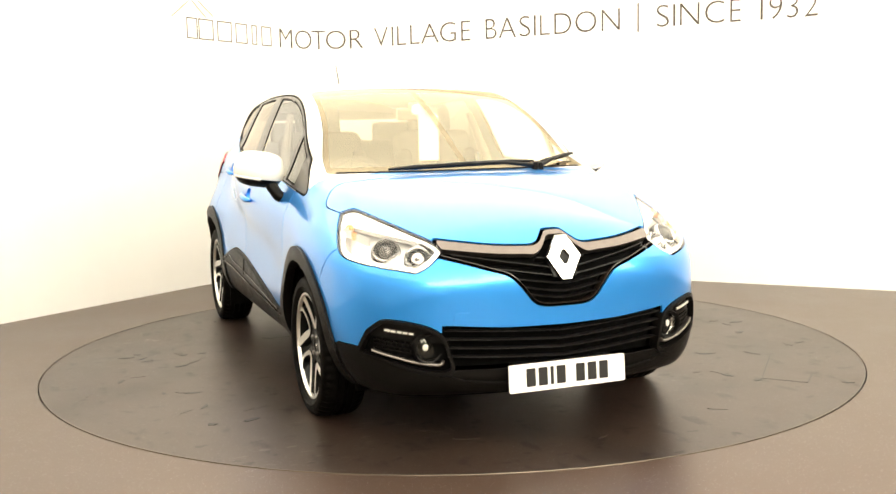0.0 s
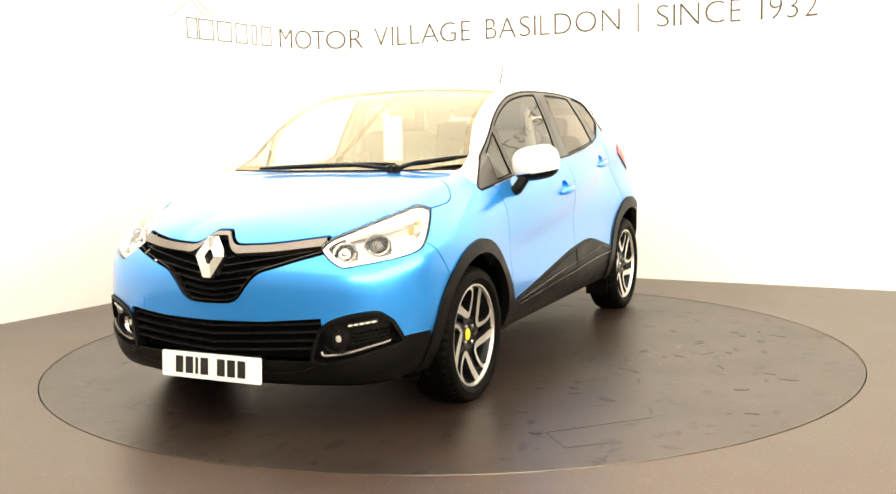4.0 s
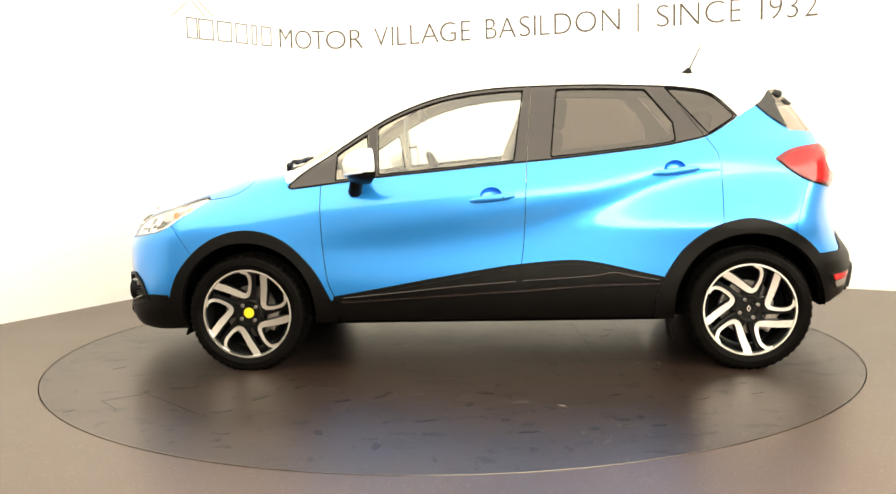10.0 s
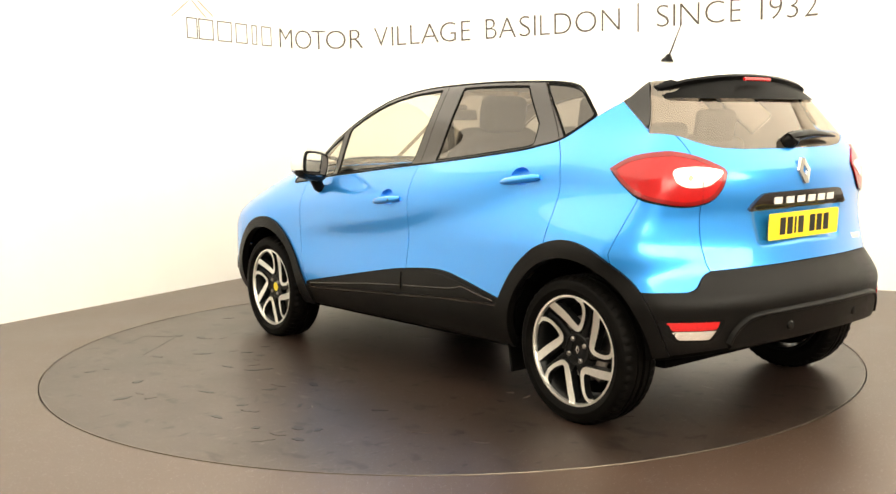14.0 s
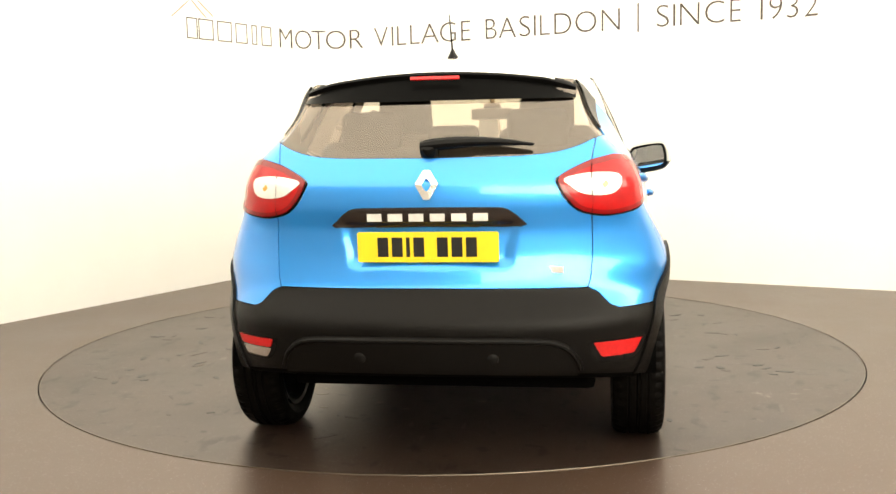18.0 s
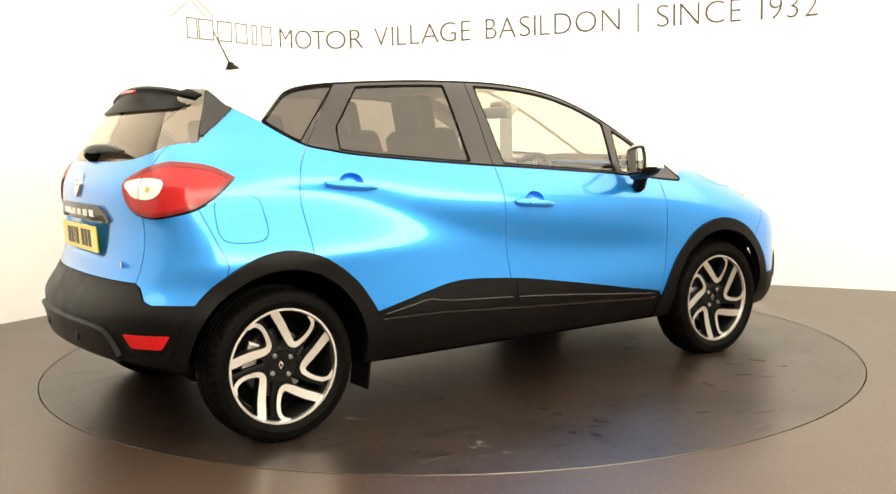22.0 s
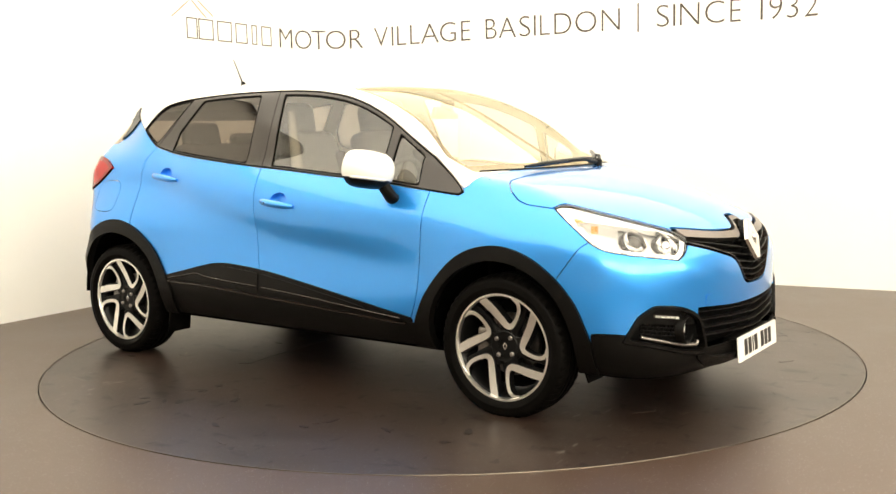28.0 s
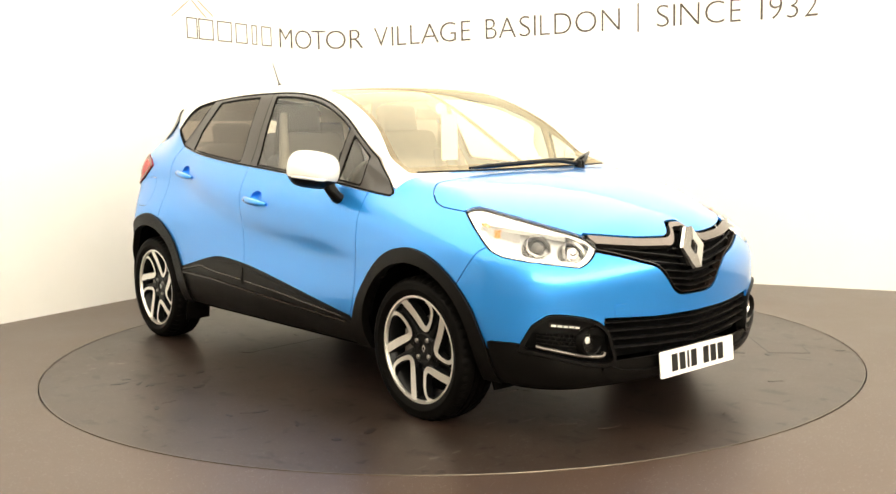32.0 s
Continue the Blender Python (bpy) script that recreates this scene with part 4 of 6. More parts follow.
for sgn in (1, -1):
    xb = along(sgn * 0.24, 0.43, -2.4, -1.5)
    part("parking_sensor", lathe(bmesh.new(), [(0.024, -0.03), (0.022, 0.004), (0.015, 0.008), (0.0001, 0.008)], 20, look((xb - 0.014, sgn * 0.24, 0.43), (xb + 1, sgn * 0.24, 0.43))), CLAD, diff, "", True)
lip_step, _ = take(M_LIP, YZ([(-0.01, 0.262), (0.30, 0.262), (0.42, 0.275), (0.50, 0.305), (0.52, 0.285), (0.45, 0.24), (0.32, 0.225), (-0.01, 0.225)]), 0)
panel("lip_ledge", lip_step, CLAD, car, "black front lip ledge", 0.016, 0.02)


# ---- badges and plates ----
def rhombus(bm, w, h, hole, depth, m):
    """A diamond ring with blunt tips and a chamfered face."""
    c = 0.27 * w
    o = [(c, h), (w, 0.05 * h), (c, -h), (-c, -h), (-w, 0.05 * h), (-c, h)]
    rings = [[bm.verts.new((x * s, y * s, z)) for x, y in o] for s, z in ((1, 0), (0.96, depth), (hole * 1.1, depth * 1.25), (hole, depth * 0.4), (hole, 0))]
    for a, b in zip(rings, rings[1:]):
        for i in range(6):
            bm.faces.new((a[i], a[(i + 1) % 6], b[(i + 1) % 6], b[i]))
    bmesh.ops.transform(bm, matrix=m, verts=bm.verts)
    return bm


def facing(x, y, z, ahead, tilt=0.0):
    """A pose on the car's end whose local x runs across, y up and z out; tilt leans it back."""
    return pose(x, y, z, 90, 0, 90 if ahead else -90) @ pose(0, 0, 0, -tilt)


FACE = facing(2.112, 0, 0.732, True, 17)
part("front_badge", rhombus(bmesh.new(), 0.077, 0.092, 0.30, 0.014, FACE), CHROME, car, "chrome diamond badge")
part("badge_core", prism(bmesh.new(), [(0, 0.034), (0.026, 0), (0, -0.034), (-0.026, 0)], 0.006, FACE), GLOSS_BLACK, car, "dark core of the badge")
part("badge_plinth", prism(bmesh.new(), [(0, 0.094), (0.072, 0), (0.05, -0.075), (-0.05, -0.075), (-0.072, 0)], 0.03, FACE @ pose(0, 0, -0.031)), GLOSS_BLACK, car, "black plinth behind the badge")
part("rear_badge", rhombus(bmesh.new(), 0.045, 0.056, 0.36, 0.009, facing(along(0, 1.045, -2.4, -1.5) - 0.001, 0, 1.045, False, 12)), CHROME, car, "chrome diamond badge")


def number_plate(name, m, mat, label):
    """A plate with seven plain bars in place of its signs."""
    w, h, r = 0.26, 0.0555, 0.008
    out = []
    for cx, cy, a0 in ((w - r, h - r, 0), (-w + r, h - r, 90), (-w + r, -h + r, 180), (w - r, -h + r, 270)):
        out += [(cx + r * math.cos(radians(a0 + k * 22.5)), cy + r * math.sin(radians(a0 + k * 22.5))) for k in range(5)]
    plate = part(name, prism(bmesh.new(), out, 0.006, m), mat, car, label)
    x = -0.185
    for i in range(7):
        wd = 0.040 if i != 2 else 0.014
        part("bar", prism(bmesh.new(), [(x, -0.036), (x + wd, -0.036), (x + wd, 0.036), (x, 0.036)], 0.0012, m @ pose(0, 0, 0.006)), INK, plate, "plain black bar")
        x += wd + 0.013 + (0.034 if i == 3 else 0)
    return plate


number_plate("front_plate", facing(2.147, 0, 0.270, True, 4), PLATE_W, "white front number plate with black bars")
part("plate_bracket", box(bmesh.new(), pose(2.100, 0, 0.275), 0.06, 0.46, 0.09), CLAD, car, bevel=0.01)
number_plate("rear_plate", facing(-1.850, 0, 0.822, False, -3), PLATE_Y, "yellow rear number plate with black bars")
garn_mesh, _ = take(M_GATE, YZ([(-0.01, 0.897), (0.368, 0.892)] + smooth_line([(0.362, 0.899), (0.322, 0.936), (0.285, 0.960), (0.24, 0.965)], 4) + [(-0.01, 0.967)]), 0)
garn = panel("tailgate_garnish", garn_mesh, FRAME, car, "dark satin garnish over the plate", 0.014, 0.016)
for i in range(6):
    y0 = -0.222 + i * 0.078
    part("letter_bar", prism(bmesh.new(), [(y0, -0.014), (y0 + 0.054, -0.014), (y0 + 0.054, 0.014), (y0, 0.014)], 0.004, facing(along(y0 + 0.027, 0.930, -2.4, -1.5) - 0.0125, 0, 0.930, False, -4)), CLEAR_WHITE, garn, "silver bar")
xs_ = along(-0.46, 0.735, -2.4, -1.5)
part("small_badge", prism(bmesh.new(), [(-0.03, -0.012), (0.03, -0.012), (0.03, 0.012), (-0.03, 0.012)], 0.004, facing(xs_ - 0.004, -0.46, 0.735, False, 0) @ pose(0, 0, 0, 0, -14)), CLEAR_WHITE, car, "small silver badge")
cap_, _ = take(M_BUMPER_F, both(over(0, 1.8), lambda V: np.maximum(np.abs(np.abs(V[:, 1]) - 0.425) - 0.030, np.abs(V[:, 2] - 0.515) - 0.024)), 0)
panel("towing_eye_cover", side_of(cap_, -1), BLUE, car, "", 0.003, 0.003)

# ---- spoiler ----
sv, n_y = [], 40
for i in range(n_y + 1):
    y = -0.53 + 1.06 * i / n_y
    q = abs(y)
    xt = -1.435
    zr = 1.462 - 0.17 * y * y - 0.10 * max(0, q - 0.42)
    xr = along(y, zr - 0.01, -2.4, -1.2) - max(0.006, 0.032 - 0.09 * y * y)
    zb = 1.354 + 0.01 * y * y
    xb = along(y, zb, -2.4, -1.2) - 0.010
    drop = 0.030 * (q / 0.53) ** 6
    sv += [(xt, y, 1.505 - 0.235 * y * y - drop), (0.45 * xt + 0.55 * xr, y, zr + 0.023 - 0.6 * drop), (xr + 0.012, y, zr + 0.004), (xr, y, zr - 0.006), (xr + 0.006, y, zr - 0.022), (xb, y, zb), (xb + 0.05, y, zb + 0.005), (xt, y, 1.42 - 0.12 * y * y)]
sf = []
for i in range(n_y):
    for k in range(8):
        sf.append((i * 8 + k, (i + 1) * 8 + k, (i + 1) * 8 + (k + 1) % 8, i * 8 + (k + 1) % 8))
sf += [tuple(range(7, -1, -1)), tuple(n_y * 8 + k for k in range(8))]
sp = link_mesh("spoiler", sv, sf, SPOILER_BLACK, car, "black roof spoiler", False)
sp.data.materials.append(WHITE)
for k_, poly in enumerate(sp.data.polygons):
    if 3 * 8 <= k_ < (n_y - 3) * 8 and k_ % 8 in (0, 1):
        poly.material_index = 1
sp.data.shade_smooth()
sp.data.set_sharp_from_angle(angle=radians(40))
bm = bmesh.new()
box(bm, pose(along(0, 1.44, -2.4, -1.2) - 0.046, 0, 1.440, 0, 20), 0.012, 0.19, 0.014)
part("brake_light", bm, RED_DARK, sp, "red high brake light", bevel=0.003)

# ---- wipers, aerial, flaps ----
def wiper(pts, pivot, name="wiper"):
    w = part(name, tube(bmesh.new(), pts, [0.006] + [0.012] * (len(pts) - 2) + [0.006], 8), GLOSS_BLACK, car, "black windscreen wiper", True)
    a = tube(bmesh.new(), [pivot, tuple((Vector(pivot) + Vector(pts[len(pts) // 2])) / 2 + Vector((0.02, 0, 0.012))), pts[len(pts) // 2]], [0.011, 0.009, 0.006], 8)
    part("wiper_arm", a, CLAD, w, "", True)
    part("pivot", lathe(bmesh.new(), [(0.018, -0.02), (0.018, 0.012), (0.010, 0.02), (0.0001, 0.021)], 16, pose(*pivot)), CLAD, w, "", True)


def on_screen(y, z, off):
    x = along(y, z, 1.9, 0.1)
    return tuple(Vector((x, y, z)) + normal_at(x, y, z) * off)


wiper([on_screen(-0.41 + 0.77 * i / 6, 1.046 + 0.02 * math.sin(math.pi * 0.5 * i / 6), 0.026) for i in range(7)], (1.165, 0.355, 1.068))
wiper([on_screen(0.39 + 0.28 * i / 5, 1.064 + 0.038 * i / 5, 0.020) for i in range(6)], (1.160, 0.385, 1.066))
part("scuttle_panel", tube(bmesh.new(), [(along(y, 1.056, 1.9, 0.2) - 0.004, y, 1.056) for y in np.linspace(-0.64, 0.64, 17)], 0.007, 8), CLAD, car, "black scuttle panel", True)


def on_glass(y, z, off):
    x = along(y, z, -2.4, -1.2)
    return tuple(Vector((x, y, z)) + normal_at(x, y, z) * off)


rw = part("rear_wiper", tube(bmesh.new(), [on_glass(0.03 - 0.41 * i / 8, 1.172 + 0.012 * math.sin(math.pi * i / 8), 0.024) for i in range(9)], [0.022, 0.030, 0.030, 0.028, 0.025, 0.021, 0.017, 0.012, 0.006], 10, True, 0.8), GLOSS_BLACK, car, "black rear wiper", True)
part("wiper_boss", lathe(bmesh.new(), [(0.036, -0.02), (0.034, 0.02), (0.024, 0.034), (0.0001, 0.036)], 20, look(on_glass(0, 1.168, 0.006), tuple(Vector(on_glass(0, 1.168, 0)) - normal_at(along(0, 1.168, -2.4, -1.2), 0, 1.168)))), GLOSS_BLACK, rw, "", True)
aer = part("aerial", tube(bmesh.new(), [(-1.125, 0, 1.575), (-1.165, 0, 1.655), (-1.200, 0, 1.725)], [0.0042, 0.0032, 0.002], 8), RUBBER, car, "black whip aerial", True)
part("aerial_base", lathe(bmesh.new(), [(0.030, -0.008), (0.028, 0.004), (0.016, 0.018), (0.009, 0.034), (0.0001, 0.036)], 20, pose(-1.118, 0, 1.552, 0, -14) @ Matrix.Diagonal((1.3, 0.8, 1, 1))), CLAD, aer, "", True)
for sgn in (1, -1):
    bm = box(bmesh.new(), pose(-0.905, sgn * 0.765, 0.225, 0, 8), 0.012, 0.15, 0.15)
    part("mud_flap", bm, RUBBER, car, "black rubber mud flap", bevel=0.004)
    bm = box(bmesh.new(), pose(1.67, sgn * 0.68, 0.195, 0, -20), 0.012, 0.13, 0.05)
    part("air_deflector", bm, RUBBER, car, "black rubber air deflector", bevel=0.004)
    for cx, r in ((1.300, 0.366), (-1.303, 0.382)):
        bm = bmesh.new()
        a0 = [(cx + r * math.cos(radians(a)), 0.328 + r * math.sin(radians(a))) for a in range(0, 181, 5)]
        va = [bm.verts.new((x, sgn * 0.825, z)) for x, z in a0]
        vb = [bm.verts.new((x, sgn * 0.50, z)) for x, z in a0]
        for i in range(len(a0) - 1):
            bm.faces.new((va[i], va[i + 1], vb[i + 1], vb[i]))
        bm.faces.new(vb)
        bmesh.ops.solidify(bm, geom=list(bm.faces), thickness=0.006)
        part("wheel_housing", bm, DARK, car, "black wheel housing")
part("floor_pan", box(bmesh.new(), pose(0.05, 0, 0.285), 3.3, 1.2, 0.10), DARK, car, "dark floor pan", bevel=0.03)
part("rear_axle", tube(bmesh.new(), [(-1.303, -0.66, 0.30), (-1.25, -0.4, 0.27), (-1.25, 0.4, 0.27), (-1.303, 0.66, 0.30)], 0.045, 10), DARK, car, "dark rear axle", True)

# ---- door handles and mirrors ----
for (sgn, key_), door in DOORS.items():
    hx, hz = CUPS[key_]
    bm = bmesh.new()
    rows = []
    for k in range(8):
        q = 1 - k / 7.5
        rows.append([])
        for a in np.linspace(0, 2 * math.pi, 32, endpoint=False):
            x, z = hx + 0.0565 * q * math.cos(a), hz + 0.0405 * q * math.sin(a)
            rows[-1].append(bm.verts.new((x, sgn * (side_y(x, z) - 0.034 * (1 - q ** 3) ** 0.6 - 0.0004), z)))
    for r0, r1 in zip(rows, rows[1:]):
        for k in range(32):
            bm.faces.new((r0[k], r0[(k + 1) % 32], r1[(k + 1) % 32], r1[k]))
    bm.faces.new(rows[-1])
    part("handle_recess", bm, BLUE, door, "", True)
    x0, z0, x1, z1 = (0.112, 0.888, -0.112, 0.912) if key_ == "f" else (-0.825, 1.008, -1.052, 1.034)
    pts = []
    for k in range(9):
        f = k / 8
        x, z = x0 + (x1 - x0) * f, z0 + (z1 - z0) * f
        pts.append((x, sgn * (side_y(x, z) + 0.004 + 0.022 * math.sin(math.pi * f) ** 0.6), z))
    part("door_handle", tube(bmesh.new(), pts, [0.008, 0.014, 0.017, 0.0175, 0.018, 0.018, 0.018, 0.017, 0.010], 12, True, 1.0), BLUE, door, "body-coloured door handle", True)
    if key_ == "f":
        q = pts[6]
        part("key_button", lathe(bmesh.new(), [(0.006, 0), (0.005, 0.004), (0.0001, 0.004)], 12, pose(q[0], q[1] + sgn * 0.014, q[2], -90 * sgn)), GLOSS_BLACK, door, "", True)


def shell(c, r, e, m, z_lo, z_hi, n=28, x_front=True):
    """A rounded box half open to the rear, between two heights."""
    bm = bmesh.new()
    rows = []
    for j in range(15):
        z = z_lo + (z_hi - z_lo) * j / 14
        v = min(1, abs(z) / r[2])
        s = max(0.0, 1 - v ** e) ** (1 / e)
        rows.append([bm.verts.new((c[0] + r[0] * s ** 0.8 * math.sin(math.pi * i / n) ** 0.75, c[1] + r[1] * s ** 0.6 * (-math.cos(math.pi * i / n)), c[2] + z)) for i in range(n + 1)])
    for a, b in zip(rows, rows[1:]):
        for i in range(n):
            bm.faces.new((a[i], a[i + 1], b[i + 1], b[i]))
    for row in (rows[0], rows[-1]):
        bm.faces.new(row)
    back = [r_[0] for r_ in rows] + [r_[-1] for r_ in rows[::-1]]
    bm.faces.new(back)
    bmesh.ops.remove_doubles(bm, verts=bm.verts, dist=0.0004)
    bmesh.ops.transform(bm, matrix=m, verts=bm.verts)
    return bm


for sgn in (1, -1):
    flip_m = Matrix.Diagonal((1, sgn, 1, 1))
    tilt_m = Matrix.Translation((0.625, 0.908, 1.076)) @ pose(0, 0, 0, 9, 0, 22) @ Matrix.Diagonal((1.08, 1.22, 1.27, 1))
    mir = part("door_mirror", shell((0, 0, 0), (0.125, 0.102, 0.070), 2.2, flip_m @ tilt_m, -0.034, 0.0695), WHITE, car, "ivory door mirror", True)
    part("mirror_base", shell((0, 0, 0), (0.121, 0.100, 0.070), 2.2, flip_m @ tilt_m, -0.0695, -0.0345), CLAD, mir, "black lower mirror shell", True)
    part("indicator_strip", tube(bmesh.new(), [tuple(flip_m @ tilt_m @ Vector((0.125 * math.sin(a) ** 0.75 * 0.92, -0.102 * math.cos(a) * 0.92, -0.034))) for a in np.linspace(1.25, 2.75, 12)], 0.007, 8), CLEAR_WHITE, mir, "clear indicator strip", True)
    part("mirror_rim", prism(bmesh.new(), smooth_ring([(0.088, 0.0), (0.082, 0.05), (0.04, 0.062), (-0.05, 0.060), (-0.085, 0.045), (-0.090, -0.01), (-0.075, -0.055), (0.0, -0.062), (0.065, -0.055)], 4), 0.018, flip_m @ tilt_m @ pose(0.010, 0, 0, 90, 0, -90) @ Matrix.Diagonal((1.0, 0.92, 1, 1))), GLOSS_BLACK, mir, "black mirror rim")
    part("mirror_glass", prism(bmesh.new(), smooth_ring([(0.077, 0.0), (0.072, 0.040), (0.035, 0.051), (-0.045, 0.050), (-0.075, 0.036), (-0.079, -0.01), (-0.066, -0.046), (0.0, -0.052), (0.055, -0.046)], 4), 0.002, flip_m @ tilt_m @ pose(-0.0078, 0, 0, 90, 0, -90) @ Matrix.Diagonal((1.0, 0.92, 1, 1))), MIRROR, mir, "mirror glass")
    part("mirror_arm", tube(bmesh.new(), [(0.685, sgn * 0.875, 1.035), (0.70, sgn * 0.862, 0.985), (0.712, sgn * 0.838, 0.945), (0.715, sgn * 0.80, 0.925)], [0.040, 0.036, 0.036, 0.036], 14, True, 0.8), CLAD, mir, "black mirror arm", True)

# ---- wheels ----
def build_wheel():
    """Axle along local z, outer face to +z."""
    w = new("wheel")
    w.parent = car
    # tyre: sidewalls, grooved tread with notched shoulders
    half, R = 0.1025, 0.3185
    prof = [(0.226, 0.070), (0.236, 0.086), (0.245, 0.094), (0.262, 0.1000), (0.264, 0.1012), (0.268, 0.1012), (0.270, 0.1000), (0.283, 0.1015), (0.2935, 0.098), (0.3005, 0.094), (0.307, 0.087), (0.312, 0.079), (0.3152, 0.070), (0.3167, 0.062), (R, 0.045)]
    for g in (0.036, 0.004):
        prof += [(R, g + 0.006), (R - 0.007, g + 0.005), (R - 0.007, g - 0.005), (R, g - 0.006)]
    full = prof + [(r, -h) for r, h in prof[::-1][2:]]
    bm = bmesh.new()
    n = 144
    rings = []
    for r, h in full:
        ring = []
        for i in range(n):
            notch = 0.0075 if (0.060 < abs(h) < 0.0905 and r > 0.300 and i % 3 == 0) else 0.0
            a = 2 * math.pi * i / n
            ring.append(bm.verts.new(((r - notch) * math.cos(a), (r - notch) * math.sin(a), h)))
        rings.append(ring)
    for a, b in zip(rings, rings[1:]):
        for i in range(n):
            bm.faces.new((a[i], a[(i + 1) % n], b[(i + 1) % n], b[i]))
    part("tyre", bm, RUBBER, w, "black road tyre", True)
    rim = lathe(bmesh.new(), [(0.234, 0.078), (0.238, 0.084), (0.237, 0.088), (0.228, 0.088), (0.2255, 0.082), (0.2235, 0.072)], 96)
    part("rim_edge", rim, MACHINED, w, "polished rim edge", True)
    part("rim", lathe(bmesh.new(), [(0.2245, 0.074), (0.214, 0.060), (0.205, 0.03), (0.200, -0.03), (0.212, -0.085), (0.228, -0.09)], 72), ALLOY_BLACK, w, "black alloy rim", True)
    # petal spokes: a wide leg and a narrow leg that meet near the hub
    path = [(99, 0.229, 0.0205), (95.5, 0.20, 0.0205), (89.5, 0.165, 0.0200), (81, 0.130, 0.0190), (71, 0.106, 0.0175), (60, 0.095, 0.0155), (49.5, 0.103, 0.0125), (45.5, 0.130, 0.0105), (45, 0.166, 0.0098), (47, 0.196, 0.0098), (51.5, 0.217, 0.0095), (59, 0.2280, 0.0085)]
    dense = smooth_line([(r * math.cos(radians(a)), r * math.sin(radians(a)), hw) for a, r, hw in path], 5)
    pts = [Vector((x, y)) for x, y, _ in dense]
    for k in range(5):
        bm = bmesh.new()
        rot = Matrix.Rotation(radians(72 * k), 4, "Z")
        rows = []
        for i, (x, y, hw) in enumerate(dense):
            d = (pts[min(i + 1, len(pts) - 1)] - pts[max(i - 1, 0)]).normalized()
            nrm = Vector((-d.y, d.x))
            r = math.hypot(x, y)
            z = 0.058 + 0.022 * (r / 0.23) ** 2
            rows.append([bm.verts.new(rot @ Vector((x + nrm.x * hw * s, y + nrm.y * hw * s, z + dz))) for s, dz in ((1.25, -0.034), (1.0, -0.002), (0.9, 0), (-0.9, 0), (-1.0, -0.002), (-1.25, -0.034))])
        bm.faces.ensure_lookup_table()
        for a, b in zip(rows, rows[1:]):
            for j in range(6):
                f = bm.faces.new((a[j], a[(j + 1) % 6], b[(j + 1) % 6], b[j]))
                f.material_index = 1 if j == 2 else 0
        ob = part("spoke", bm, ALLOY_BLACK, w, "black spoke with a polished face")
        ob.data.materials.append(MACHINED)
        # dark web between the petals' inner bends and the hub
        bm = bmesh.new()
        a0 = radians(72 * k + 66)
        u, v = Vector((math.cos(a0), math.sin(a0), 0)), Vector((-math.sin(a0), math.cos(a0), 0))
        q = [u * 0.03 + v * 0.030, u * 0.098 + v * 0.030, u * 0.098 - v * 0.022, u * 0.03 - v * 0.030]
        lo = [bm.verts.new(p + Vector((0, 0, 0.015))) for p in q]
        hi = [bm.verts.new(p + Vector((0, 0, 0.054))) for p in q]
        bm.faces.new(lo[::-1])
        bm.faces.new(hi)
        for i in range(4):
            bm.faces.new((lo[i], lo[(i + 1) % 4], hi[(i + 1) % 4], hi[i]))
        part("hub_web", bm, ALLOY_BLACK, w, "", bevel=0.006)
        bm = bmesh.new()
        b0 = radians(72 * k + 108)
        tube(bm, [(0.07 * math.cos(b0), 0.07 * math.sin(b0), 0.040), (0.15 * math.cos(b0 + 0.05), 0.15 * math.sin(b0 + 0.05), 0.040), (0.222 * math.cos(b0 + 0.12), 0.222 * math.sin(b0 + 0.12), 0.050)], [0.022, 0.014, 0.016], 8, True, 0.7)
        part("inner_spoke", bm, ALLOY_BLACK, w, "", True)
    part("hub", lathe(bmesh.new(), [(0.085, 0.0), (0.080, 0.046), (0.066, 0.056), (0.042, 0.052), (0.034, 0.050), (0.0001, 0.050)], 40), ALLOY_BLACK, w, "black hub", True)
    for k in range(4):
        a = radians(90 * k + 35)
        part("wheel_bolt", lathe(bmesh.new(), [(0.0105, 0.045), (0.0105, 0.060), (0.007, 0.064), (0.0001, 0.064)], 12, pose(0.05 * math.cos(a), 0.05 * math.sin(a), 0)), STEEL, w, "steel wheel bolt", True)
    part("brake_disc", lathe(bmesh.new(), [(0.07, -0.02), (0.075, -0.004), (0.085, -0.004), (0.138, -0.004), (0.14, -0.008), (0.14, -0.026), (0.07, -0.026)], 48), STEEL, w, "worn steel brake disc", True)
    part("brake_caliper", box(bmesh.new(), pose(-0.118, 0.045, 0.0, 0, 0, 70), 0.12, 0.06, 0.07), STEEL, w, "grey brake caliper", bevel=0.012)
    part("hub_back", lathe(bmesh.new(), [(0.198, -0.035), (0.05, -0.04), (0.0001, -0.04)], 40), DARK, w, "dark brake shield")
    return w


W0 = build_wheel()
SPOTS = [(1.308, 1, 3), (1.308, -1, 17), (-1.306, 1, -10), (-1.303, -1, 0)]
for i, (wx, sgn, spin) in enumerate(SPOTS):
    m = pose(wx, sgn * 0.764, 0.304 if wx > 0 else 0.311, -90 * sgn, 0, 0) @ pose(0, 0, 0, 0, 0, spin)
    if i == 0:
        w = W0
        w.matrix_basis = m
    else:
        w = copy_thing(W0, m)
    w["label"] = "black and silver alloy wheel with road tyre"
    if i:
        part("cap_badge", rhombus(bmesh.new(), 0.012, 0.017, 0.4, 0.002, pose(0, 0, 0.0503) @ pose(0, 0, 0, 0, 0, -spin)), CHROME, w, "small silver diamond")

